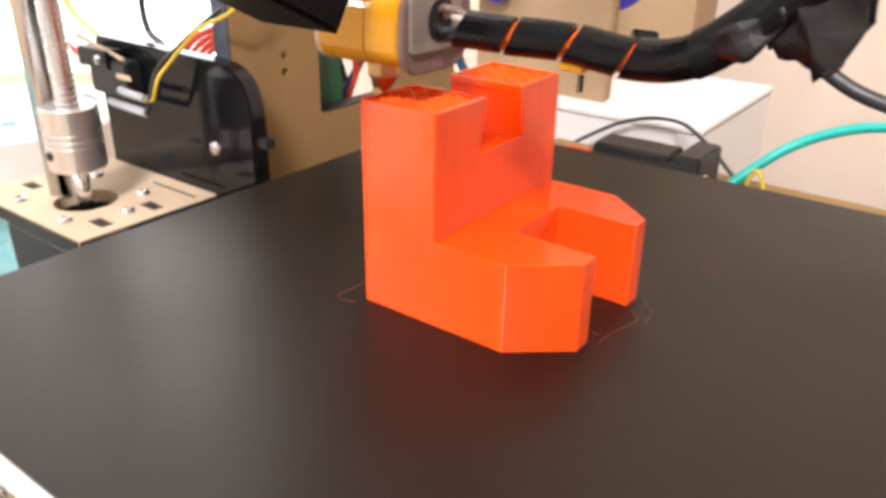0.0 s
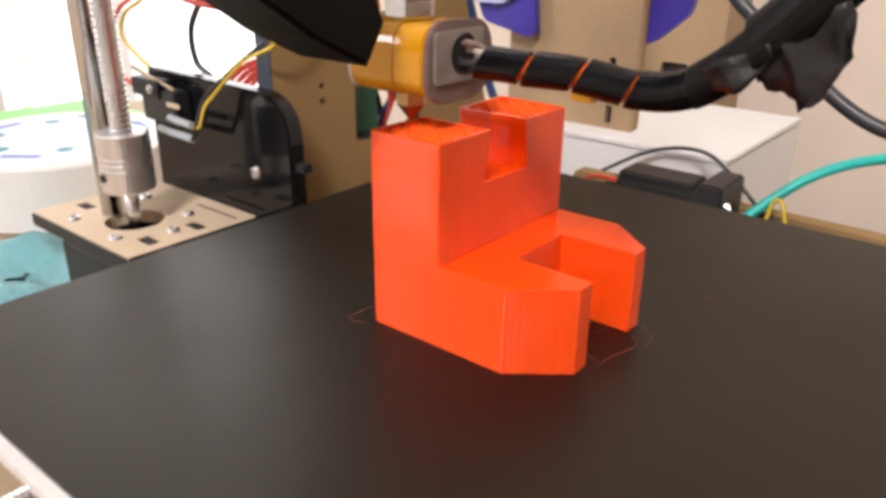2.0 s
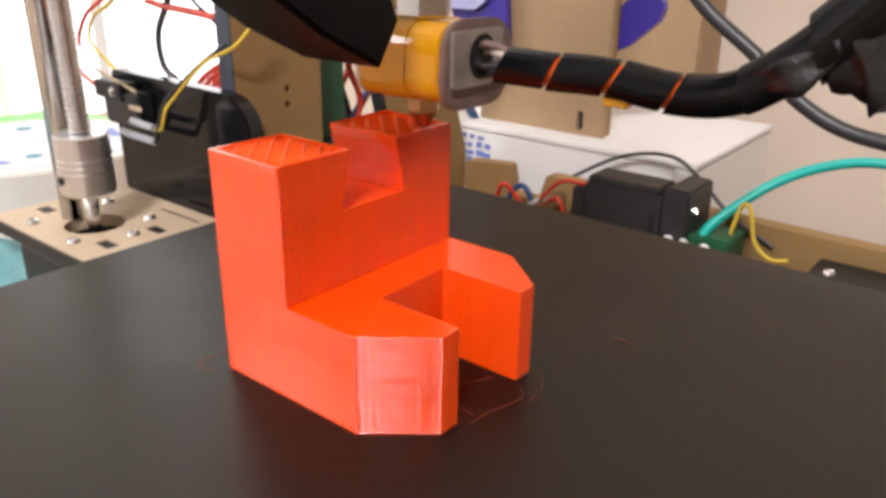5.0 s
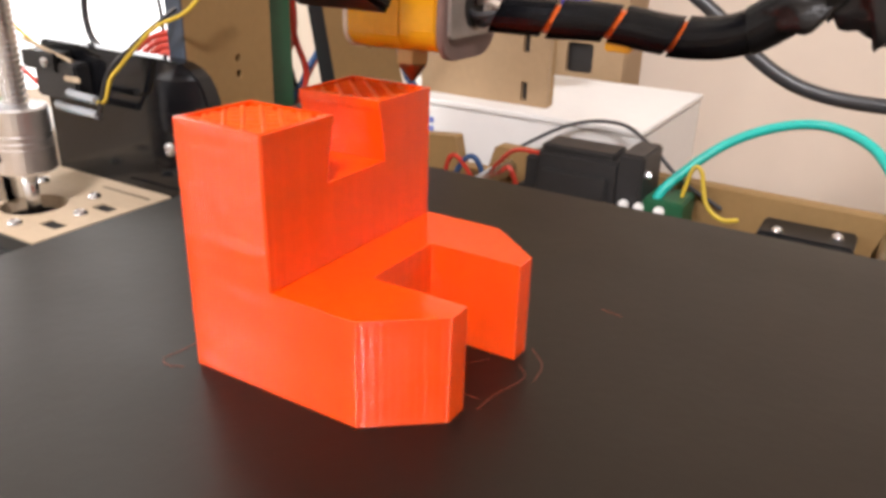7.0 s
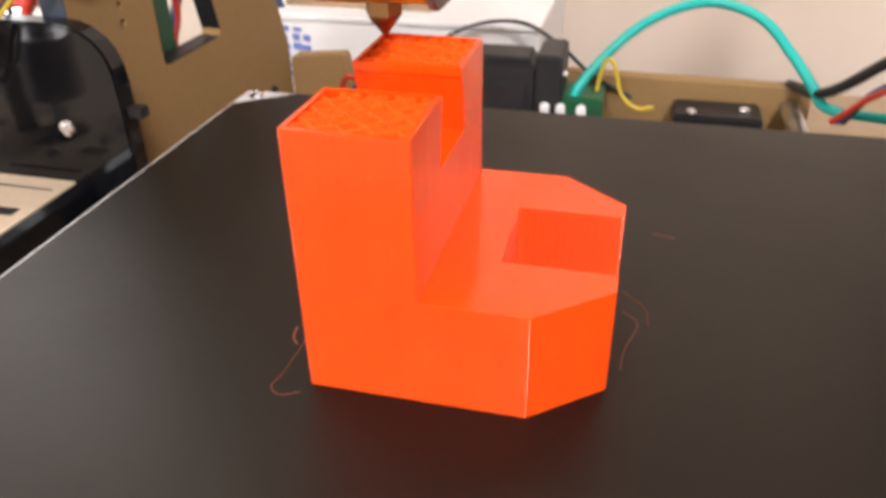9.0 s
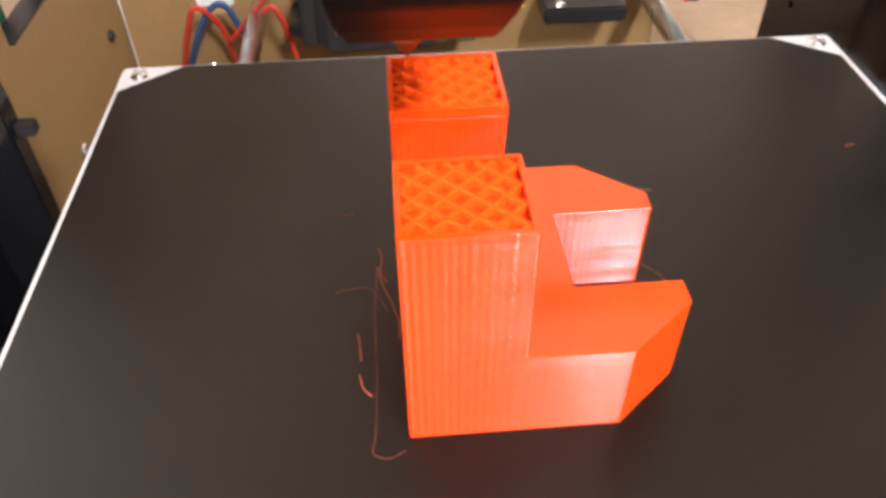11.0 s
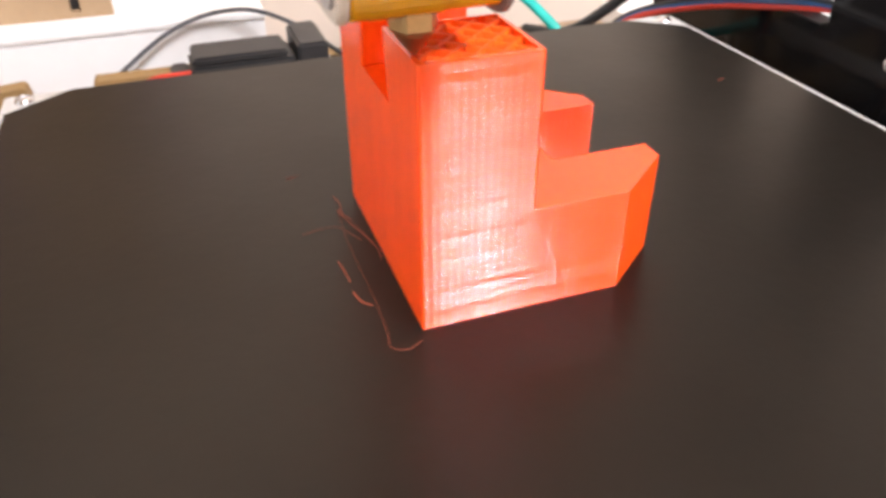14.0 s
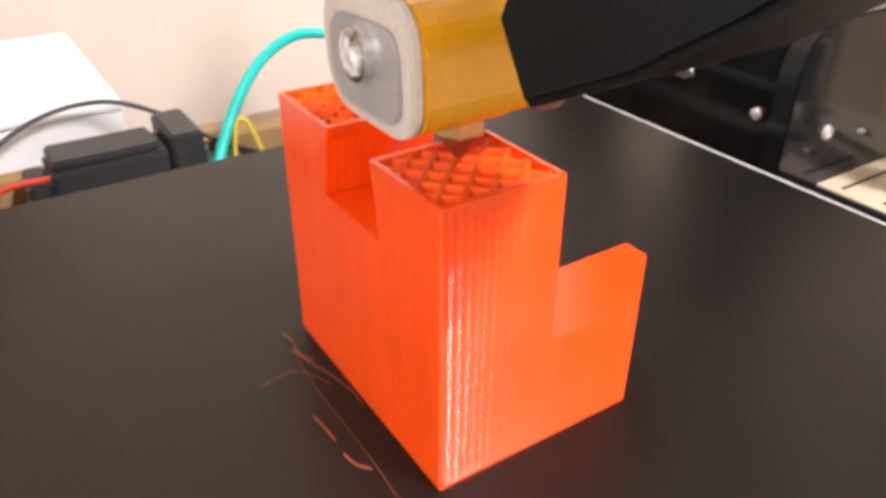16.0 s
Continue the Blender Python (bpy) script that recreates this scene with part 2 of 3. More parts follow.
def lathe(profile, centre, axis="z", n=24, bm=None):
    """A turned body: rows of (radius, height) round an axis through centre."""
    bm = bm or bmesh.new()
    cx, cy, cz = centre
    rings = []
    for r, h in profile:
        ring = []
        for i in range(n):
            a = 2 * math.pi * i / n
            p, q = r * math.cos(a), r * math.sin(a)
            d = {"z": (p, q, h), "x": (h, p, q), "y": (p, h, q)}[axis]
            ring.append(bm.verts.new((cx + d[0], cy + d[1], cz + d[2])))
        rings.append(ring)
    for a, b in zip(rings, rings[1:]):
        for i in range(n):
            bm.faces.new((a[i], a[(i + 1) % n], b[(i + 1) % n], b[i]))
    bm.faces.new(rings[0])
    bm.faces.new(rings[-1])
    return bm


def smooth_path(points, steps=8):
    """A Catmull-Rom curve through the points."""
    pts = [Vector(p) for p in points]
    pts = [2 * pts[0] - pts[1], *pts, 2 * pts[-1] - pts[-2]]
    out = []
    for a, b, c, d in zip(pts, pts[1:], pts[2:], pts[3:]):
        for k in range(steps):
            t = k / steps
            out.append(0.5 * (2 * b + (c - a) * t + (2 * a - 5 * b + 4 * c - d) * t * t + (3 * b - a - 3 * c + d) * t ** 3))
    out.append(pts[-2])
    return out


def tube(points, radius, n=10, steps=8, bm=None, wobble=0.0):
    bm = bm or bmesh.new()
    path = smooth_path(points, steps)
    side = None
    rings = []
    for i, p in enumerate(path):
        ahead = (path[min(i + 1, len(path) - 1)] - path[max(i - 1, 0)]).normalized()
        if side is None:
            side = ahead.orthogonal().normalized()
        side = (side - ahead * side.dot(ahead)).normalized()
        up = ahead.cross(side)
        r = radius(i / (len(path) - 1)) if callable(radius) else radius
        r *= 1 + wobble * math.sin(i * 2.3)
        rings.append([bm.verts.new(p + r * (side * math.cos(2 * math.pi * k / n) + up * math.sin(2 * math.pi * k / n))) for k in range(n)])
    for a, b in zip(rings, rings[1:]):
        for i in range(n):
            bm.faces.new((a[i], a[(i + 1) % n], b[(i + 1) % n], b[i]))
    bm.faces.new(rings[0])
    bm.faces.new(rings[-1])
    return bm


def screw_head(name, centre, axis, sign, parent, r=2.6, mat=None):
    """A domed cross-head screw."""
    prof = [(r, 0), (r, 0.5), (r * 0.85, 1.3), (r * 0.5, 1.8), (r * 0.42, 1.3), (0.05, 1.2)]
    return part(name, lathe([(a, sign * h) for a, h in prof], centre, axis, 16), mat or M_STEEL, parent, smooth=False)


# ---- setting ----
def glow(name, colour, strength):
    m = bpy.data.materials.new(name)
    m.use_nodes = True
    n = m.node_tree.nodes
    e = n.new("ShaderNodeEmission")
    e.inputs[0].default_value, e.inputs[1].default_value = (*colour, 1), strength
    m.node_tree.links.new(e.outputs[0], n["Material Output"].inputs[0])
    return m


def shell():
    def slab(name, bm, mat, label, category):
        return tagged(part(name, bm, mat), label, category, kind="structure")

    slab("wall_north", plate(rect(-1400, 1500, -850, 1600), [rect(-1350, -430, -300, 1480)], "y", 430, 500), M_WALL, "plain cream painted wall behind the printer", "wall")
    # out of view; kept dark so bed and acrylic mirror less light
    slab("wall_east", box(1430, 1500, -1800, 430, -850, 1600), M_WALL_DARK, "unseen side wall, dark brown to dim reflections", "wall")
    # unseen wall; its opening is added to go with the side fill
    slab("wall_west", plate(rect(-1800, 430, -850, 1600), [rect(-1480, -1020, 440, 1060)], "x", -1470, -1400), M_WALL_WHITE, "white painted side wall with a small opening", "wall")
    # unseen wall behind the camera, toned down for darker plate reflections
    slab("wall_south", box(-1470, 1500, -1870, -1800, -850, 1600), M_WALL_DIM, "unseen grey-brown wall that dims reflections", "wall")
    slab("floor", box(-1470, 1500, -1870, 500, -900, -850), M_TABLE, "brown floor of the room", "floor")
    slab("ceiling", box(-1470, 1500, -1870, 500, 1600, 1650), M_WALL_WHITE, "white painted ceiling", "ceiling")
    lamp = thing("ceiling_lamp", "long white ceiling lamp housing", "ceiling lamp")
    part("housing", box(430, 650, -1490, -790, 1392, 1440, 4), M_FRAME_PAINT, lamp)
    for y in (-1390, -890):
        part("hanger", box(534, 546, y - 6, y + 6, 1440, 1600), M_FRAME_PAINT, lamp)
    # glow and window carried up out of view to brighten the bed's left
    slab("backdrop", box(-3400, 300, 760, 770, -1500, 2000), glow("bright_outdoors", (1.0, 0.97, 0.96), 5.0), "overexposed daylight outside the window", "daylight")
    slab("window_1", plate(rect(-1349, -431, -299, 1479), [rect(-1320, -905, -270, 1450), rect(-875, -460, -270, 1450)], "y", 440, 470), M_FRAME_PAINT, "white window frame beside the printer", "window")


shell()


# ---- the printer's frame ----
BED_MID = 29.7


def printer():
    root = thing("printer_frame", "desktop 3D printer frame of black acrylic and kraft-filmed panels", "printer frame")

    def side_panel(x0, x1, face, film):
        outer = rounded([(76, -85), (218, -85), (218, -15), (140, 205), (76, 205)], (2, 2, 4, 10, 4))
        sill = 4.5 if face > 0 else 3.5
        window = rounded([(118, sill), (160, sill), (147, 60), (135, 108), (119, 108)], (3, 4, 3, 6, 6))
        dots = [(100.3, 24.5), (100.3, 30.5), (100.3, 72), (100.3, 66), (179, 31), (184, 25.5), (138, -47), (175, -54), (197, -32), (96, -42)]
        holes = [circle(a, b, 1.5, 12) for a, b in dots]
        panel = part("side_panel", plate(outer, [window, *holes], "x", x0, x1), film, root, "acrylic side panel")
        inner = x1 + 0.05 if face > 0 else x0 - 0.05
        # edge of the panel in front and in the window
        part("front_edge", box(x0 + 0.1, x1 - 0.1, 75.2, 75.96, -84, 204), M_EDGE_BLUE, panel)
        part("window_edge", box(x0 + 0.1, x1 - 0.1, 118.05, 118.7, sill + 3, 107), M_ACRYLIC_EDGE, panel)
        part("window_edge", plate([(159.2, sill + 3), (158.5, sill + 2.9), (146.3, 60), (134.6, 106), (135.2, 106), (146.9, 60)], [], "x", x0 + 0.1, x1 - 0.1), M_ACRYLIC_EDGE, panel)
        part("window_edge", box(x0 + 0.1, x1 - 0.1, 121.5, 156, sill + 0.05, sill + 0.7), M_ACRYLIC_EDGE, panel)
        return panel

    left = side_panel(-121, -113, 1, M_KRAFT)
    part("circuit_board", box(-123.2, -121.1, 104, 139, -14, 112), M_GREEN, left, "dark green circuit board behind the panel's window")
    right = side_panel(172.4, 180.4, -1, M_ACRYLIC)
    for y, z in ((99, 28), (90, 1)):
        screw_head("screw", (172.4, y, z), "x", -1, right, 2.4)

    def z_corner(s):
        """The corner that carries one upright screw; s mirrors it about the bed."""
        def m(x):
            return 2 * BED_MID - x if s < 0 else x

        def mx(points):
            return [(m(a), b) for a, b in points] if s > 0 else [(m(a), b) for a, b in points][::-1]

        def mbox(x0, x1, *rest, **kw):
            return box(*sorted((m(x0), m(x1))), *rest, **kw)

        front = part("front_plate", plate(mx(rounded([(-186, -85), (-96, -85), (-96, 33 if s > 0 else 37), (-186, 34 if s > 0 else 37)], (1, 1, 18, 2))), [], "y", 68, 75.1, 0.7), M_ACRYLIC, root, "glossy black acrylic plate with a rounded corner")
        for x, z in ((-116.5, 1.5), (-116.5, -22), (-175, -24)):
            screw_head("screw", (m(x), 68, z), "y", -1, front, 2.7)
        if s > 0:
            part("tab", mbox(-95.9, -91.4, 70, 74, 5.5, 8.5), M_ACRYLIC_EDGE, front)
        outline = rounded(mx([(-191, 13), (-119.2, 13), (-119.2, 67.9), (-191, 67.9)]), (3, 1, 1, 3))
        slots = [rect(*sorted((m(x), m(x + 9))), y, y + 5) for x, y in ((-186, 28), (-133, 44), (-133, 24))]
        crack = rect(*sorted((m(-150), m(-123))), 60.5, 62.3)
        deck = part("motor_plate", plate(outline, [circle(m(-151.5), 34.5, 11, 28), *slots, crack], "z", -22, -17), M_KRAFT_PALE, root, "kraft-filmed motor plate with slots")
        part("plate_edge", mbox(-190, -120, 12.2, 12.96, -22, -17.4), M_ACRYLIC_EDGE, deck)
        # near-black fillers stand in for the shade inside slots, crack and hole
        for x, y in ((-186, 28), (-133, 44), (-133, 24)):
            part("slot_shade", mbox(x + 0.05, x + 8.95, y + 0.05, y + 4.95, -21.9, -17.5), M_HOLE, deck)
        part("slot_shade", mbox(-149.95, -123.05, 60.55, 62.25, -21.9, -17.5), M_HOLE, deck)
        part("hole_shade", lathe([(10.9, -23.5), (10.9, -22.1)], (m(-151.5), 34.5, 0)), M_HOLE, deck)
        for x, y in ((-169.2, 19.4), (-138.5, 19.2), (-172, 51.5), (-140.6, 51), (-129.4, 37.4)):
            screw_head("screw", (m(x), y, -17), "z", 1, deck, 2.5)
        part("gusset", mbox(-119.1, -113.1, 12.5, 67.9, -85, -17.2, bevel=0.5), M_ACRYLIC, root, "black acrylic gusset")
        motor = part("stepper_motor", mbox(-174, -131, 14, 56, -70, -22.1, bevel=3, segments=1), M_ACRYLIC_EDGE, root, "dark square stepper motor")
        part("motor_foot", mbox(-171, -134, 17, 53, -85, -70), M_ACRYLIC_EDGE, motor)
        prof = [(9.2, -3), (9.6, -2.4), (9.6, 5.5), (9.1, 5.7), (9.1, 6.3), (9.6, 6.5), (9.6, 7.8), (9.1, 8.0), (9.1, 8.6), (9.6, 8.8), (9.6, 10.1), (9.1, 10.3), (9.1, 10.9), (9.6, 11.1), (9.6, 18.6), (9.0, 19.2), (4.2, 19.2)]
        coupler = part("shaft_coupler", lathe(prof, (m(-148.5), 33, 0), n=32), M_ALU, root, "brushed aluminium shaft coupler", smooth=False)
        part("set_screw", lathe([(1.6, -0.4), (1.6, 0.2)], (m(-148.5), 23.3, 3), "y", 10), M_HOLE, coupler)
        part("motor_shaft", lathe([(2.5, -24), (2.5, -2.9)], (m(-149.5), 33.5, 0), n=14), M_STEEL, root, smooth=True)
        threads = []
        z = 19.3
        while z < 210:
            threads += [(3.4, z), (4.1, z + 0.6), (4.1, z + 1.0), (3.4, z + 1.6)]
            z += 2.0
        part("lead_screw", lathe(threads, (m(-148.5), 33, 0), n=16), M_STEEL, root, "steel lead screw")
        part("smooth_rod", lathe([(4, -17), (4, 210)], (m(-165.5), 33, 0), n=24), M_STEEL, root, "polished steel guide rod", smooth=True)
        return front

    part("corner_foot", box(-165, -119.2, -26, 12, -85, -42, 1), M_ACRYLIC_EDGE, root, "black plastic foot below the motor plate")
    for y, z, r in ((138, -47, 3.4), (96, -42, 3.2), (175, -54, 2.2), (197, -32, 2.4)):
        screw_head("bolt", (-113, y, z), "x", 1, left, r, M_STEEL if r > 3 else M_HOLE)
    front = z_corner(1)
    z_corner(-1)

    # end switch on the left plate
    switch = part("end_switch", box(-181, -156, 61, 67.9, 14, 28, 0.8), M_BLACK_PLASTIC, root, "black end switch with crimped leads")
    part("bracket", box(-186, -166, 60, 67.9, 24, 31, 0.5), M_ACRYLIC_EDGE, switch)
    part("lever", tube([(-187, 62, 34.6), (-172, 62, 31.6), (-158, 62, 28.8)], 0.7, 6), M_KRAFT_PALE, switch)
    part("plunger", box(-162, -153, 60.2, 61.2, 21.6, 23.6, 0.3), M_KRAFT_PALE, switch, "pale switch plunger")
    screw_head("screw", (-171, 60, 27.5), "y", -1, switch, 2.0)
    for z, x0 in ((17.6, -160), (12.2, -168)):
        part("terminal", tube([(x0, 60.2, z), (x0 + 8, 59.6, z - 0.3), (-143, 59, z - 0.4)], 1.6, 8), M_CLEAR, switch)
    part("wire", tube([(-142, 59, 16.5), (-137, 58.6, 18.2), (-133, 59, 26), (-129, 61, 31), (-122, 63, 38), (-115, 66, 44.6), (-106, 72, 50), (-104, 82, 60)], 0.7, 7), M_YELLOW, switch)
    part("wire", tube([(-143, 59, 11.6), (-140, 58.6, 16.4), (-134, 59, 28), (-126, 62, 36), (-119, 66, 43), (-114, 74, 50)], 0.8, 7), M_BLACK_CABLE, switch)

    # rods, clamps and rear plate under the bed
    for x in (-53.6, 113):
        part("bed_rod", lathe([(4, -37.9), (4, 216.9)], (x, 0, -30), "y", 20), M_STEEL, root, "polished steel bed guide rod", smooth=True)
    for x in (-80, 139.4):
        ridges, y = [], -150.0
        while y < 216:
            ridges += [(3.5, y), (4.0, y + 0.5), (4.0, y + 0.8), (3.5, y + 1.25)]
            y += 1.5
        part("threaded_rod", lathe(ridges, (x, 0, -60), "y", 14), M_STEEL, root, "threaded steel tie rod")
    rear = part("rear_plate", plate(rounded([(-112, -85), (121, -85), (121, -22), (-62, -20.5), (-66, -34), (-82, -34), (-85, -19.5), (-112, -22)], (1, 1, 3, 2, 2, 2, 2, 2)), [], "y", 217, 225), M_KRAFT, root, "kraft-filmed rear cross plate")
    part("front_cross_plate", plate(rounded([(-20, -85), (110, -85), (118, -22), (-58, -22)], (1, 1, 3, 3)), [], "y", -38, -30), M_ACRYLIC_EDGE, root)
    clamp = part("rod_clamp", box(66, 101, 196, 216, -36, -29, 1), M_ACRYLIC_EDGE, root, "black clamp plate with two screws")
    for x, y in ((73, 199.5), (94.3, 205.6)):
        screw_head("screw", (x, y, -29), "z", 1, clamp, 2.4)
    clamp = part("rod_clamp", box(-40, -8, 196, 216, -36, -30, 1), M_ACRYLIC_EDGE, root)
    return root


printer()


def bed_plug():
    root = thing("cable_connector", "black plastic cable connector block behind the bed", "connector")
    part("housing", box(-28, 9, 192, 212, -40, -11, 1.2), M_CONNECTOR, root)
    part("cover", box(-27, 6, 193, 210, -11, -8, 0.8), M_CONNECTOR, root)
    part("end_block", box(9.1, 20, 190, 216, -40, -6, 1.0), M_CONNECTOR, root)
    part("step", box(-35, -28.1, 194, 212, -40, -15, 1.0), M_CONNECTOR, root)
    part("front_lip", box(-25, 5, 189, 191.9, -40, -18, 0.8), M_CONNECTOR, root)
    screw_head("screw", (20, 196, -15), "x", 1, root, 1.8)
    part("socket", box(20.2, 37, 193, 214, -40, -24, 0.8), M_GREEN, root, "dark green terminal block")
    for x in (12, 18.5, 27):
        part("terminal", box(x, x + 3.8, 186, 189.8, -34, -25, 0.8), M_WHITE_CARD, root, "white plastic terminal")
    part("lead", tube([(-60, 225, -26), (-30, 230, -8), (-5, 228, -3), (14, 217, -8), (30, 214, -20), (48, 216, -30)], 0.9, 8), M_GREY_CABLE, root)
    part("lead", tube([(-66, 205, -40), (-52, 200, -24), (-42, 197, -15), (-30, 195.5, -13.6), (-26, 195, -13.5)], 1.0, 8), M_RED, root, "red wire")


bed_plug()


def cables():
    c = part("earth_cable", tube([(24, 196, -30), (27, 200, -20), (44, 216, -3), (62, 230, 5), (80, 238, 6.6), (98, 232, 2), (110, 217, -8), (118, 206, -17), (124, 203, -24), (140, 204, -27), (175, 208, -30)], 2.1, 12), M_TEAL, smooth=True)
    tagged(c, "teal insulated cable arching over the bed's rear edge", "cable")
    c = part("ribbed_cable", tube([(4, 150, 100), (14, 150, 86), (30, 150, 68), (49, 150, 54), (62, 150, 43), (75, 150, 36), (90, 150, 33.2), (110, 150, 33.4), (140, 152, 36), (172, 156, 44)], 2.3, 12, 10), M_DARK_CABLE, smooth=True)
    tagged(c, "thick dark grey cable hanging in a bow", "cable")
    c = part("signal_wire", tube([(33, 204, -27), (36, 205, -12), (40, 204, -12), (44, 202, -24), (51, 200, -29), (58, 200, -28)], 0.9, 8), M_YELLOW, smooth=True)
    tagged(c, "thin yellow wire by the terminal block", "wire")
    c = part("power_cable", tube([(112, 222, -22), (122, 200, -17), (136, 178, 4), (150, 160, 22)], 2.2, 10), M_BLACK_CABLE, smooth=True)
    tagged(c, "black cable rising beside the bed", "cable")


cables()


# ---- bed and print (each in the bed's space) ----
def heated_bed():
    root = thing("heated_bed", "square heated bed with a satin black build sheet", "printer bed")
    x0, x1, y0, y1 = -80.3, 139.7, -81.5, 138.0
    part("board", plate(rounded(rect(x0, x1, y0, y1), (2, 2, 2, 2)), [], "z", -3.2, -0.6, 0.2), M_PCB, root, "pale aluminium board edge")
    c, e = 17, 1.5
    a0, a1, b0, b1 = x0 + e, x1 - 2.4, y0 + 2.6, y1 - e
    outline = [(a0 + c, b0), (a1 - c, b0), (a1, b0 + c * 0.75), (a1, b1 - c * 0.75), (a1 - c, b1), (a0 + c, b1), (a0, b1 - c * 0.75), (a0, b0 + c * 0.75)]
    part("build_sheet", plate(outline, [], "z", -0.55, 0), M_SHEET, root, "matt black build sheet")
    for x in (x0 + 6, x1 - 6):
        for y in (y0 + 5.5, y1 - 5.5):
            screw_head("screw", (x, y, -0.6), "z", 1, root, 2.8)
            part("spring", tube([(x + 3 * math.cos(k * 0.9), y + 3 * math.sin(k * 0.9), -3.3 - k * 0.38) for k in range(42)], 0.5, 6, 2), M_STEEL, root)
    part("carriage", box(-40, 100, -40, 100, -24, -19.2, 1), M_ACRYLIC_EDGE, root, "dark carriage plate under the bed")
    return root


BED = heated_bed()
T, W, H, B, L = 20.1, 50.2, 47.9, 20.3, 50.3


def part_layers(name, outline, z0, z1, radius, parent, cap=None, hang=0):
    """A printed body: stacked beads of plastic with rounded shoulders, and slight upright ripples."""
    step, layer, dent = 0.36, 0.4, 0.095
    levels = []
    k = 0
    while z0 + k * layer < z1 - 0.05:
        z = z0 + k * layer
        levels += [(z, dent), (z + 0.09, 0.0), (z + 0.290, 0.0), (z + 0.325, 0.014), (z + 0.355, 0.040), (z + 0.378, 0.064)]
        k += 1
    levels.append((z1, dent))
    verts, faces = [], []
    rng = random.Random(7)
    shift = None
    for z, d in levels:
        corners = outline(z)
        line = rounded(corners, (radius,) * len(corners), 3)
        if shift is None:
            parts = [max(1, round((Vector(b) - Vector(a)).length / step)) for a, b in zip(line, line[1:] + line[:1])]
            count = sum(parts)
            shift = []
            for p in parts:
                for i in range(p):
                    near = min(i, p - i) * step
                    after = i * step
                    swing = (0.029 if p * step > 16 else 0.010) * math.exp(-after / 7.0) + 0.006 * math.exp(-near / 4.0) + 0.003
                    shift.append(swing * math.cos(after * 2 * math.pi / 1.45) + 0.006 * rng.uniform(-1, 1))
        row = []
        for (a, b), p in zip(zip(line, line[1:] + line[:1]), parts):
            a, b = Vector(a), Vector(b)
            e = (b - a).normalized()
            out = Vector((e.y, -e.x))
            for i in range(p):
                row.append((a.lerp(b, i / p), out))
        jig = 0.003 * rng.uniform(-1, 1)
        for i, (p, out) in enumerate(row):
            drop = 0.03 if hang and out.y * hang > 0.7 and z < z1 - 2.2 else d
            q = p + out * (shift[i] - drop + jig)
            verts.append((q.x * MM, q.y * MM, z * MM))
    for a in range(len(levels) - 1):
        for i in range(count):
            j = (i + 1) % count
            faces.append((a * count + i, a * count + j, (a + 1) * count + j, (a + 1) * count + i))
    # closed below, and above by a flat skin
    for z, flip in ((z0, True), (cap or z1, False)):
        corners = outline(z)
        line = rounded(corners, (radius,) * len(corners), 3)
        n = len(verts)
        verts += [(a * MM, b * MM, z * MM) for a, b in line]
        for tri in tessellate_polygon([[Vector((a, b, 0)) for a, b in line]]):
            a, b, c = (verts[n + i] for i in tri)
            up = (b[0] - a[0]) * (c[1] - a[1]) - (b[1] - a[1]) * (c[0] - a[0]) > 0
            faces.append(tuple(n + i for i in (tri if up != flip else reversed(tri))))
    me = bpy.data.meshes.new(name)
    me.from_pydata(verts, [], faces)
    me.materials.append(M_ORANGE)
    ob = new(name, me)
    ob.parent = parent
    return ob


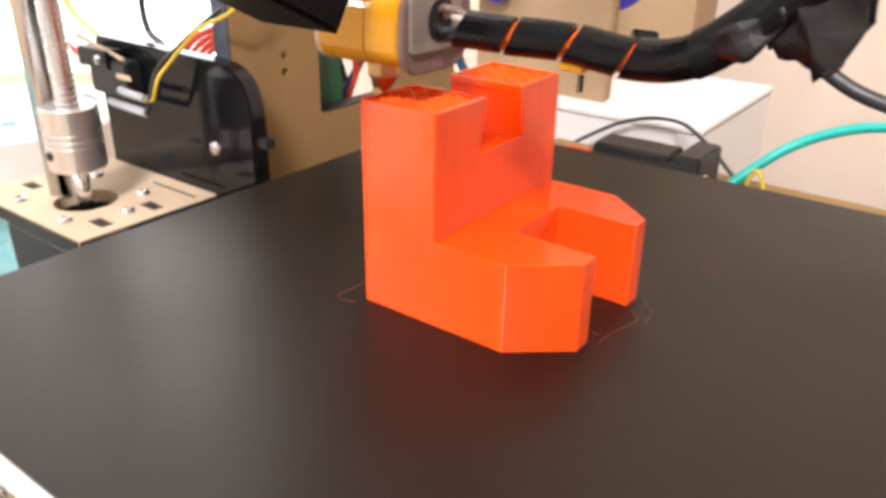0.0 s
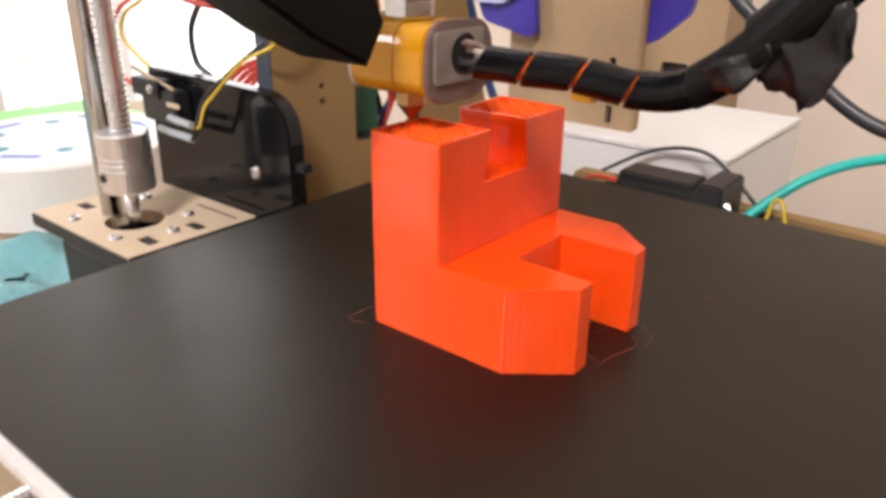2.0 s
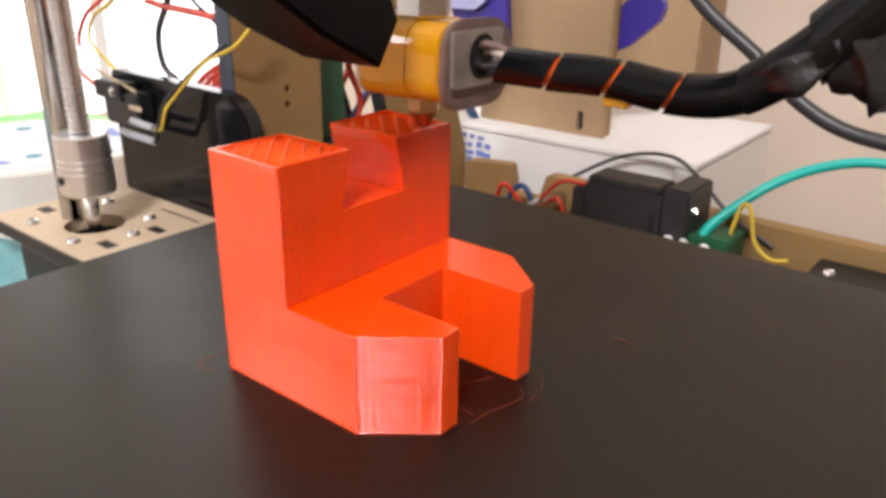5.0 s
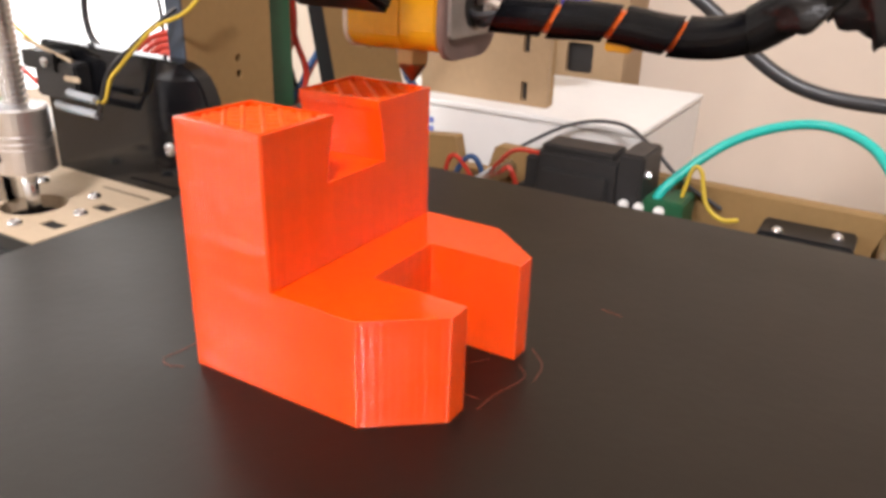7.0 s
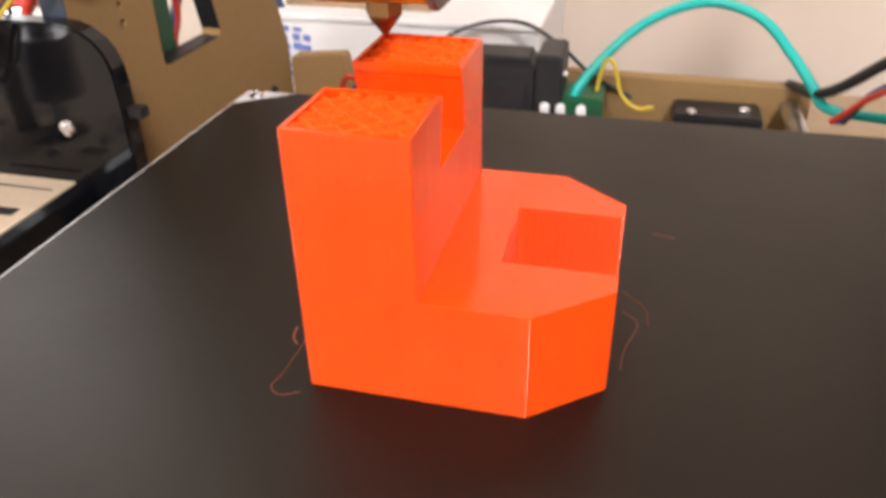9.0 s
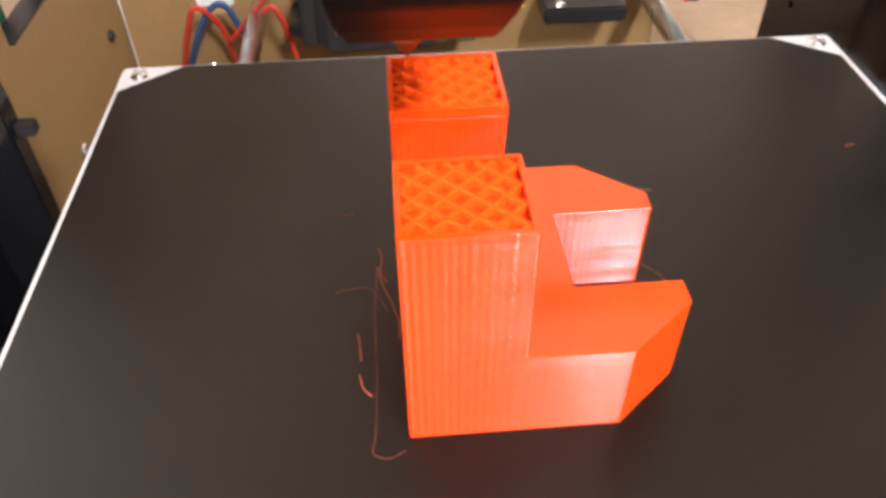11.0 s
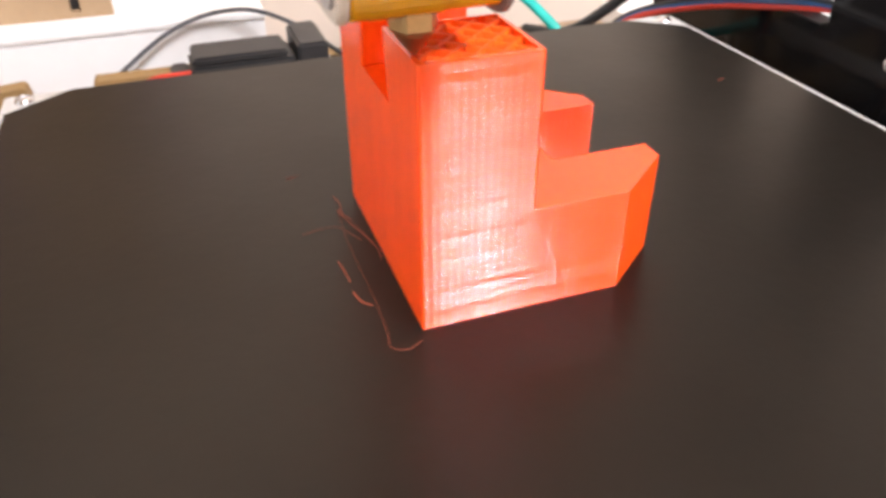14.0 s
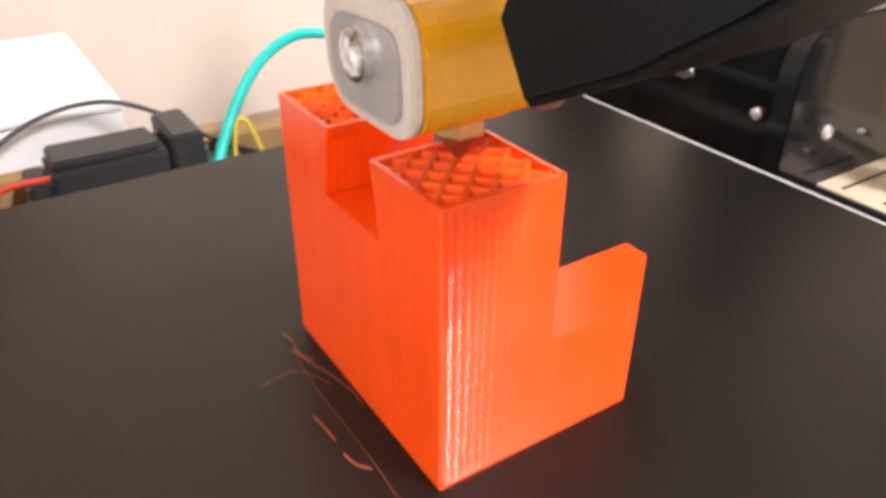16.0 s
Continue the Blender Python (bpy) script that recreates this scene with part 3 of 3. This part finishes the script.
def printed_bracket():
    root = thing("printed_bracket", "orange printed plastic bracket, unfinished, open infill on top", "printed part")
    r = 0.5
    rng = random.Random(5)
    c0, c1, n0, n1, nu = 12.3, 10.1, 15.2, W - 15.2, 30.6
    foot = [(0, 0), (L - c0, 0), (L, c1), (L, n0), (nu, n0), (nu, n1), (L, n1), (L, W - c1), (L - c0, W), (0, W)]
    part_layers("forked_foot", lambda z: foot, 0, B, r, root)
    part_layers("upright", lambda z: rect(0, T, 0, W), B, 35.6, r, root)
    top, low, floor = 18.4, 16.2, 46.3

    def slope(z):
        return low + (top - low) * (z - 35.5) / (H - 35.5)

    def rim(z0, z1, flip, parent):
        w = slope(z1)
        outer = rounded(rect(0.06, T - 0.06, 0.06, w - 0.06), (0.4,) * 4, 3)
        inner = rounded(rect(0.9, T - 0.9, 0.9, w - 0.9), (0.3,) * 4, 2)
        b = plate(outer, [inner], "z", z0, z1)
        for v in b.verts:
            if v.co.z > (z0 + z1) / 2:
                v.co.z += 0.12 * math.sin(v.co.x * 0.9 + v.co.y * 1.3)
            if flip:
                v.co.y = W - v.co.y
        return part("rim", b, M_ORANGE, parent)

    def column_outline(flip):
        if flip:
            return lambda z: rect(0, T, W - slope(z), W)
        return lambda z: rect(0, T, 0, slope(z))

    w = slope(H)
    for flip in (False, True):
        col = part_layers("column", column_outline(flip), 35.6, H - 0.3, r, root, floor, -1 if flip else 1)
        rim(floor - 0.02, H, flip, col)
        # crossing ribs of the infill
        bm = bmesh.new()
        for sign in (1, -1):
            k = -15.7
            while k < 45:
                x_in = [x / 20 for x in range(16, int((T - 0.8) * 20)) if 0.8 < (x / 20 - k if sign > 0 else k - x / 20) < w - 0.8]
                if len(x_in) > 25:
                    x0, x1 = x_in[0], x_in[-1]
                    n = max(2, int((x1 - x0) / 0.8))
                    rows = []
                    for i in range(n + 1):
                        x = x0 + (x1 - x0) * i / n
                        y = x - k if sign > 0 else k - x
                        y = W - y if flip else y
                        z = H - 0.30 - 0.10 * rng.random()
                        side = (0.33 + 0.06 * rng.random()) * 0.7071
                        sy = side * (1 if (sign > 0) == flip else -1)
                        rows.append([bm.verts.new((x + side * q, y + sy * q, h)) for q, h in ((1.9, floor), (1.15, z - 0.25), (0.8, z), (-0.8, z), (-1.15, z - 0.25), (-1.9, floor))])
                    for a, b in zip(rows, rows[1:]):
                        for i in range(5):
                            bm.faces.new((a[i], a[i + 1], b[i + 1], b[i]))
                k += 4.6
        tagged(part("infill", bm, M_INFILL, col, smooth=True), kind="stuff")
    return root


BRACKET = printed_bracket()


def strands():
    """Loose ooze strands that lie on the build sheet."""
    out = []

    def strand(points, r, label):
        ob = part("filament_strand", tube([(x, y, z * 0.6) for x, y, z in points], r * 0.34, 6, 5), M_STRAND)
        out.append(tagged(ob, label, "filament strand", "strands on the bed"))

    skirt = "hair-thin orange skirt line on the black sheet"
    strand([(-6, 1, 0.25), (-6.5, -2.5, 0.25), (-4, -4, 0.25), (-1, -2.6, 0.25)], 0.16, skirt)
    strand([(-6, 1, 0.25), (-5.6, 14, 0.25), (-5.8, 30, 0.25), (-5.0, 44, 0.3)], 0.13, skirt)
    strand([(-5, 44, 0.4), (-4, 38, 1.2), (-2.2, 33, 0.9), (-0.8, 27, 0.5), (-1.0, 23, 0.4)], 0.3, "curled orange ooze beside the bracket")
    strand([(-4.6, 50, 0.4), (-4.0, 46, 1.0), (-4.4, 42, 0.6), (-3, 39, 0.5)], 0.35, "curled orange ooze beside the bracket")
    strand([(-14, 37, 0.3), (-9, 38, 0.3), (-6, 37, 0.3), (-3, 31, 0.3)], 0.14, skirt)
    strand([(-9.2, 25, 0.4), (-8.8, 21.5, 0.4), (-8.6, 18, 0.4)], 0.45, "short flat orange scrap on the black sheet")
    strand([(-8.8, 14.5, 0.4), (-8.2, 11.5, 0.4), (-6.6, 9.5, 0.4)], 0.45, "short flat orange scrap on the black sheet")
    strand([(52, 34, 0.2), (55, 30, 0.3), (53, 22, 0.3), (52.5, 16, 0.3)], 0.16, skirt)
    strand([(46, 33, 0.2), (42, 25, 0.2), (46, 20, 0.2), (51, 19, 0.3)], 0.14, skirt)
    strand([(51.5, 41, 0.2), (56, 36, 0.3), (57, 30, 0.3)], 0.16, skirt)
    strand([(57, 66, 0.2), (62, 65, 0.2)], 0.22, "short flat orange scrap on the black sheet")
    strand([(117, 78, 0.2), (120, 79, 0.2)], 0.3, "short flat orange scrap on the black sheet")
    strand([(-13, 62, 0.2), (-10, 62.5, 0.2)], 0.2, "short flat orange scrap on the black sheet")
    return out


STRANDS = strands()


# ---- print head (in its own space, the nozzle's tip at the origin) ----
def print_head():
    root = thing("print_head", "hot end wrapped in yellow heat tape with a black fan duct", "print head")
    u0, u1 = -10.5, 10.5
    ring = rounded([(-9, 7.2), (14, 7.2), (14.8, 22.4), (-8, 22.9)], (5.5, 7.5, 7.5, 6), 8)
    part("heater_block", plate(ring, [], "x", u0, u1, 0.3), M_KAPTON, root, "heater block wrapped in yellow tape", smooth=False)
    over = rounded([(-9.2, 7.0), (14.2, 7.0), (15.0, 22.6), (-8.2, 23.1)], (5.6, 7.6, 7.6, 6.1), 8)
    part("tape_layer", plate(over, [], "x", -10.3, 2.2, 0.05), M_KAPTON, root, "second turn of yellow tape", smooth=False)
    part("tape_layer", plate([(a * 1.004, 15.2 + (b - 15.2) * 1.012) for a, b in over], [], "x", -7.8, -3.4, 0.05), M_KAPTON, root, "creased strip of yellow tape", smooth=False)
    inner = rounded([(-8.8, 6.6), (14, 6.4), (15.2, 23.2), (-7.6, 23.7)], (6, 8, 8, 6.5), 8)
    for a, b, s in ((u0 - 1.6, u0 - 0.02, -1), (u1 + 0.02, u1 + 1.6, 1)):
        shape = inner if s < 0 else [(p, q - 0.8 * max(0.0, (12 - q) / 6)) for p, q in inner]
        pad = part("insulation_pad", plate(shape, [], "x", a, b, 0.3), M_GLASSCLOTH if s < 0 else M_PAD, root, "pale end plate" if s < 0 else "sooty insulation pad")
        if s > 0:
            cheek = part("end_plate", plate(rounded(rect(-6.5, 10, 10.4, 21.4), (1, 1, 1, 1)), [circle(3.2, 16.0, 4.6, 18)], "x", b, b + 0.8), M_CHEEK, pad, "sooty bent end plate")
            # cartridge face in near-black, which gives the plate's hole its shade
            part("cartridge", lathe([(4.0, 0), (4.0, 0.4), (3.0, 0.5), (0.1, 0.5)], (b, 3.2, 16.0), "x", 18), M_HOLE, cheek)
        else:
            face = rounded([(-6.4, 8.4), (11.6, 8.2), (12.4, 19.6), (-5.6, 20.2)], (4, 5.5, 5.5, 4), 6)
            part("clamp_face", plate(face, [], "x", a - 0.5, a - 0.02, 0.15), M_CHEEK_PALE, pad, "grey metal face inside the pale pad")
            cup = part("cartridge_end", lathe([(3.4, 0), (3.4, -1.5), (2.7, -1.7), (2.4, -0.7), (0.1, -0.6)], (a - 0.5, 2.5, 15.8), "x", 20), M_STEEL, pad, "steel cartridge end")
    for dy, dz, y2, mat in ((1.6, 1.4, 2.6, M_GLASSCLOTH), (-1.2, -0.4, 1.0, M_BLACK_CABLE), (0.6, -1.6, 0.2, M_BLACK_CABLE), (0.0, 2.4, 3.2, M_PAD)):
        part("heater_lead", tube([(12.2, 3.2 + dy, 15.4 + dz), (15, 1.6 + dy, 15.2 + dz * 1.5), (18, y2, 15.4 + dz), (23, 2, 15.2)], 0.75, 8), mat, root)
    part("nozzle_hex", lathe([(3.2, 3.6), (3.6, 4.0), (3.6, 8.2)], (0, 0, 0), n=6), M_BRASS_CLEAN, root, "brass nozzle hexagon")
    part("nozzle", lathe([(0.25, 0), (0.5, 0.1), (2.9, 3.2), (3.0, 3.62)], (0, 0, 0), n=24), M_BRASS, root, "sooty brass nozzle", smooth=False)
    part("jam_nut", lathe([(5.2, 23.1), (5.8, 23.6), (5.8, 26.8), (5.2, 27.3)], (0, 0, 0), n=6), M_STEEL, root, "steel jam nut")
    threads, z = [], 27.3
    while z < 70:
        threads += [(2.6, z), (3.0, z + 0.35), (3.0, z + 0.6), (2.6, z + 1.0)]
        z += 1.1
    part("heat_break", lathe(threads, (0, 0, 0), n=16), M_STEEL, root, "threaded steel heat break")

    # fan duct: its lip hangs before the block, the underside sweeps up to the front
    side = rounded([(-24.5, 16.4), (-19.5, 24.3), (-22, 30), (-25, 66), (-78, 80), (-66, 52), (-56, 36), (-48, 29.7), (-38, 23)], (0.8, 1, 2, 4, 4, 6, 6, 6, 4), 4)
    bm = plate(side, [], "x", -9.4, 11.2, 0.9)
    part("fan_duct", bm, M_DUCT, root, "matt black fan duct")

    # added black plate out of view, for a darker reflection in the bed
    part("unseen_carriage_plate", box(-17, 17, -10, 24, 69, 74, 1.5), M_ACRYLIC_EDGE, root, "unseen black plate above the hot end, darkens bed reflections")

    # heater leads in a spiral wrap
    line = [(17, 2, 15.2), (29.7, 1.8, 15.1), (42, 2.0, 15.2), (54, 1.5, 14.1), (63, 0.6, 15.0), (70, -0.4, 18.6), (79, -1.4, 26.4), (88, -3, 36), (98, -5, 50), (108, -7, 66)]
    path = smooth_path(line, 12)
    part("lead_core", tube([(21, 1.9, 15.15)] + line[1:], 2.7, 10), M_ORANGE_WIRE, root, "orange lead showing between the turns")
    far = [0.0]
    for a, b in zip(path, path[1:]):
        far.append(far[-1] + (b - a).length)

    def at(s):
        i = max(0, min(len(path) - 2, int(np.searchsorted(far, s)) - 1))
        t = (s - far[i]) / (far[i + 1] - far[i])
        return path[i].lerp(path[i + 1], t), (path[i + 1] - path[i]).normalized()

    def sleeve(s0, s1, r, lean0, lean1, name="wrap_turn", mat=M_WRAP):
        bm = bmesh.new()
        rings, n, m = [], 20, 8
        for k in range(m + 1):
            t = k / m
            ring = []
            for i in range(n):
                a = 2 * math.pi * i / n
                s = s0 + (s1 - s0) * t + (lean0 * (1 - t) + lean1 * t) * math.cos(a - 0.6)
                p, ahead = at(max(0, s))
                side = ahead.cross(Vector((0, 0, 1))).normalized()
                up = side.cross(ahead)
                rr = r * (1.0 + 0.05 * (1 - t))
                ring.append(bm.verts.new(p + rr * (up * math.cos(a) + side * math.sin(a))))
            rings.append(ring)
        for a, b in zip(rings, rings[1:]):
            for i in range(n):
                bm.faces.new((a[i], a[(i + 1) % n], b[(i + 1) % n], b[i]))
        bmesh.ops.solidify(bm, geom=bm.faces[:], thickness=0.35)
        return part(name, bm, mat, root, smooth=False)

    for s0, s1 in ((1.5, 12.5), (13.7, 24.8), (25.9, 36.7), (37.5, 52)):
        sleeve(s0, s1, 3.55, 2.2, 2.2)
    sleeve(50, 66, 3.7, 1.0, 2.5, "tape_wrap", M_TAPE)
    sleeve(62, far[-1] - 0.5, 4.6, 2.5, 0.0, "tape_wrap", M_TAPE)
    part("yellow_tie", box(41.5, 46.5, 0.2, 3.2, 10.4, 12.4, 0.4), M_KAPTON, root, "scrap of yellow tape")
    def crumpled(outline, y, lean):
        bm = bmesh.new()
        bm.faces.new([bm.verts.new((a, y, b)) for a, b in outline])
        bmesh.ops.triangulate(bm, faces=bm.faces[:])
        bmesh.ops.subdivide_edges(bm, edges=bm.edges[:], cuts=3, use_grid_fill=True)
        for v in bm.verts:
            a, b = v.co.x, v.co.z
            v.co.y += 0.8 * math.sin(0.55 * a + 0.4 * b) + 0.4 * math.sin(1.3 * b - 0.6 * a) + lean * (b - outline[0][1])
            v.co.x += 0.5 * math.sin(1.1 * b)
            v.co.z += 0.4 * math.sin(1.4 * a)
        bmesh.ops.solidify(bm, geom=bm.faces[:], thickness=0.5)
        return bm

    flag = [(76, 24), (80, 30), (90, 34), (91.5, 27), (89.5, 24), (90.2, 21), (88.4, 19.4), (87.4, 16.2), (86.2, 17.4), (85.4, 15.0), (84.6, 17.2), (79, 18.2)]
    part("tape_flag", crumpled(flag, -4.0, -0.12), M_TAPE, root, "loose crumpled flag of black tape", smooth=True)
    part("tape_flag", crumpled([(68, 19.5), (72, 22), (80, 26), (79.5, 21.5), (76, 17.6), (72.6, 16.6)], -4.6, -0.1), M_TAPE, root, "loose end of black tape", smooth=True)
    return root


HEAD = print_head()


# ---- things round the printer ----
def surroundings():
    t = thing("table", "brown wooden table under the printer", "table")
    part("tabletop", box(-650, 1200, -700, 402, -125, -85.05, 3), M_TABLE, t)
    for x in (-620, 1090):
        for y in (-650, 320):
            part("leg", box(x, x + 60, y, y + 60, -850, -125.1, 4), M_TABLE, t)

    carton = thing("white_carton", "white cardboard box with blue printed tape", "box")
    part("body", box(-150, 4, 236, 346, -85, -10, 1), M_WHITE_CARD, carton)
    part("lid", box(-150.6, 4.6, 235.4, 346.6, -9.9, -7, 0.6), M_WHITE_CARD, carton)
    rng = random.Random(11)
    for row in range(7):
        for col in range(5):
            if rng.random() < 0.85:
                x, z = -134 + col * 5.2 + rng.uniform(-1, 1), -15 - row * 4.6
                part("printed_mark", box(x, x + rng.uniform(2.5, 4.6), 235.2, 235.7, z, z + rng.uniform(1.6, 3.4)), M_BLUE_TAPE, carton)

    far_box = thing("flat_carton", "flat white cardboard box beyond the black side panel", "box")
    part("body", box(228, 450, 165, 350, -85, -62, 1), M_WHITE_CARD, far_box)
    part("lid", box(226.5, 451.5, 163.5, 351.5, -70, -58, 0.8), M_WHITE_CARD, far_box)

    panel = thing("control_panel", "kraft-filmed upright panel with slots behind the printer", "panel")
    part("sheet", plate(rounded(rect(-128, -52, -15, 150), (2, 2, 2, 2)), [rect(-67, -63.4, -4.5, 5), rect(-67, -63.4, 20, 29), circle(-110, 20, 2)], "y", 252, 256), M_CARD, panel)
    part("backing", box(-127, -53, 256.1, 262, -14.9, 149), M_KRAFT, panel)
    # dark strips put behind the slots as their shade
    for z0, z1 in ((-4.4, 4.9), (20.1, 28.9)):
        part("slot_shade", box(-66.9, -63.5, 255.2, 256.05, z0, z1), M_HOLE, panel)

    side = thing("brown_carton", "tall brown cardboard box with a hand hole behind the white box", "box")
    part("body", box(-110, -50, 366, 400, -85, 150, 1), M_CARD, side)
    part("flap", plate(rect(-110, -50, -40, 60), [rounded(rect(-88, -70, -7, 12), (3, 3, 3, 3))], "y", 361.5, 365.9), M_CARD, side)
    # dark sheet behind the opening, as the shade inside the box
    part("hand_hole_shade", box(-89, -69, 365, 365.8, -8, 13), M_HOLE, side)

    spool = thing("spool_stand", "violet plastic spool stand with splayed legs", "spool stand")
    part("leg", plate(rounded([(-112, 36), (-107, 38), (-109, 62), (-128, 64), (-150, 60), (-140, 42)], (1, 2, 6, 8, 12, 8)), [], "y", 244, 248), M_PURPLE, spool)
    part("leg", plate(rounded([(-58, 34), (-50, 38), (-36, 50), (-30, 62), (-44, 63), (-56, 58)], (1, 2, 8, 8, 6, 6)), [], "y", 268, 273), M_PURPLE, spool)
    part("ring", plate(rounded([(-150, 52), (-126, 52), (-114, 60), (-118, 63), (-134, 62), (-152, 60)], (4, 8, 6, 4, 8, 4)), [], "y", 240, 243.8), M_PALE_VIOLET, spool)

    roll = thing("tape_roll", "wide pale roll of tape with a printed label on top", "tape roll")
    cx, cy = -400, 121
    part("roll", lathe([(30, -85), (74, -85), (76, -83), (76, -45), (75, -43), (31, -43), (30, -44)], (cx, cy, 0), n=64), M_PAPER_ROLL, roll, smooth=False)
    label = part("label", lathe([(20, -42.9), (66, -42.9), (66, -42.3), (20, -42.3)], (cx, cy, 0), n=48), M_ROLL_LABEL, roll, "white label with blue print")
    for a, rr, wide in ((0.2, 54, 22), (1.3, 52, 26), (2.3, 55, 20), (3.4, 53, 24), (4.4, 54, 22), (5.4, 52, 24)):
        bm = box(-wide / 2, wide / 2, -3.2, 3.2, -42.28, -42.0)
        bmesh.ops.rotate(bm, verts=bm.verts[:], cent=(0, 0, 0), matrix=Matrix.Rotation(a + math.pi / 2, 3, "Z"))
        bmesh.ops.translate(bm, verts=bm.verts[:], vec=(cx + rr * math.cos(a), cy + rr * math.sin(a), 0))
        part("printed_mark", bm, M_BLUE_TAPE, label)
        part("printed_dot", lathe([(5, -42.28), (5, -42.0)], (cx + (rr - 12) * math.cos(a + 0.5), cy + (rr - 12) * math.sin(a + 0.5), 0), n=16), M_TEAL_PRINT, label)
    g = part("green_card", box(-640, -500, 60, 262, -85, -72, 1), M_GREEN_CARD)
    tagged(g, "stack of pale green cards behind the tape roll", "cards")
    n = 26
    bm = bmesh.new()
    grid = []
    for i in range(n + 1):
        row = []
        for k in range(n + 1):
            a, b = i / n, k / n
            edge = min(a, 1 - a, b, 1 - b)
            swell = min(1.0, edge * 5)
            h = swell * (9 + 5 * math.sin(7 * a + 3 * b) + 4 * math.sin(11 * b - 5 * a) + 3 * math.sin(19 * a + 13 * b))
            row.append(bm.verts.new((-352 + 150 * a + 6 * math.sin(9 * b), -40 + 118 * b + 6 * math.sin(8 * a), -84.9 + max(0.3, h))))
        grid.append(row)
    for p, q in zip(grid, grid[1:]):
        for k in range(n):
            bm.faces.new((p[k], q[k], q[k + 1], p[k + 1]))
    bmesh.ops.solidify(bm, geom=bm.faces[:], thickness=0.4)
    tagged(part("plastic_bag", bm, M_TEAL_CLOTH, smooth=True), "crumpled pale blue plastic bag on the table", "plastic bag")

    loom = thing("wire_loom", "loose red, blue and black wires behind the side panel", "wires")
    for i, (m, r) in enumerate(((M_RED, 1.6), (M_RED, 1.6), (M_RED, 1.6), (M_RED, 1.6), (M_RED, 1.6))):
        d = i * 3.5
        part("wire", tube([(-150, 96 + d, 20 + d), (-142, 102 + d, 38 + d), (-134, 120 + d, 52 + d), (-130, 140, 60 + d), (-128, 170, 70)], r, 8), m, loom)
    runs = ((M_RED, 150, 158, 152), (M_BLUE_WIRE, 175, 160, 149), (M_RED, 180, 164, 152), (M_BLACK_CABLE, 146, 153, 158), (M_BLUE_WIRE, 184, 168, 154), (M_RED, 160, 150, 162))
    for i, (m, y0, y1, y2) in enumerate(runs):
        d = i * 1.5
        part("wire", tube([(-131 - d, y0 - 6, 80), (-130 - d, y0, 36), (-130 - d, y1, 15), (-131 - d, y2, -2), (-132 - d, y2 - 4, -40), (-132 - d, y2, -84)], 1.4, 8), m, loom)
    part("connector", box(-140, -134, 150, 156, 6, 16, 1), M_CLEAR, loom, "clear plug housing")
    part("wire", tube([(-130, 216, 56), (-130, 228, 28), (-130, 239, 5), (-130, 254, -19), (-132, 262, -84)], 2.4, 8), M_BLUE_WIRE, loom)

    arc = thing("looped_leads", "thick red, yellow and grey leads looping behind the upright rods", "wires")
    part("lead", tube([(-225, 112, 57), (-208, 110, 55.6), (-195, 110, 55), (-173, 110, 53.6), (-150, 112, 52), (-132, 116, 56)], 1.7, 8), M_RED, arc)
    part("lead", tube([(-196, 110, 72), (-205, 110, 57), (-214.8, 110, 43), (-213.4, 110, 28), (-203, 110, 22), (-186, 112, 10)], 1.6, 8), M_GREY_CABLE, arc)
    part("lead", tube([(-190, 108, 66), (-182, 110, 57.8), (-167.4, 110, 49), (-165, 110, 36), (-166, 112, 14)], 0.9, 8), M_BLACK_CABLE, arc)
    for k in range(4):
        part("lead", tube([(-192 + 3 * k, 110, 16 - 2 * k), (-186 + 3 * k, 110, 23 - 2 * k), (-174 + 2 * k, 110, 30.6 - 2 * k), (-162, 110, 34.2 - 2.6 * k), (-140, 112, 36 - 3 * k), (-124, 118, 36 - 3 * k)], 1.3, 8), M_RED, arc)
    part("lead", tube([(-292, 110, 30), (-290, 110, 37), (-279, 110, 48), (-262, 110, 56), (-240, 112, 70)], 1.1, 8), M_RED, arc)
    part("lead", tube([(-246, 110, 60), (-258, 110, 53), (-273, 110, 46.7), (-280, 110, 35), (-266, 110, 25), (-240, 108, 16)], 0.9, 8), M_YELLOW, arc)
    part("lead", tube([(-296, 108, 20), (-289, 110, 13.5), (-273, 110, 8), (-259, 110, 1), (-240, 110, -8), (-214, 104, -14), (-190, 96, -30)], 1.2, 8), M_RED, arc)

    loom2 = thing("motor_leads", "red and blue motor leads beyond the bed's corner", "wires")
    for i, m in enumerate((M_RED, M_BLUE_WIRE, M_BLACK_CABLE)):
        part("lead", tube([(126 + i * 2, 198, -28), (138, 182 + i * 2, -9), (154, 160, 1 + i * 1.5), (172, 138, 5 + i * 2), (196, 126, 4)], 1.3, 8), m, loom2)
    back = thing("bed_leads", "red and blue leads curving down behind the bed", "wires")
    part("lead", tube([(-92, 215, -60), (-84, 206, -36), (-78, 204, -25), (-70, 208, -36), (-68, 214, -60)], 1.2, 8), M_RED, back)
    part("lead", tube([(-90, 216, -60), (-80, 208, -38), (-72, 206, -26), (-66, 206, -26), (-62, 210, -40)], 1.4, 8), M_BLUE_WIRE, back)
    part("lead", tube([(-62, 205, -46), (-50, 203, -27), (-44, 202, -29), (-40, 205, -50)], 1.2, 8), M_RED, back)


surroundings()


def motions():
    bed = [(t, pose(0, y, 0)) for t, y in BED_ROWS]
    for ob in (BED, BRACKET, *STRANDS):
        walk(ob, bed)
    walk(HEAD, [(t, pose(x, NOZZLE_Y, NOZZLE_Z)) for t, x in HEAD_ROWS])


motions()
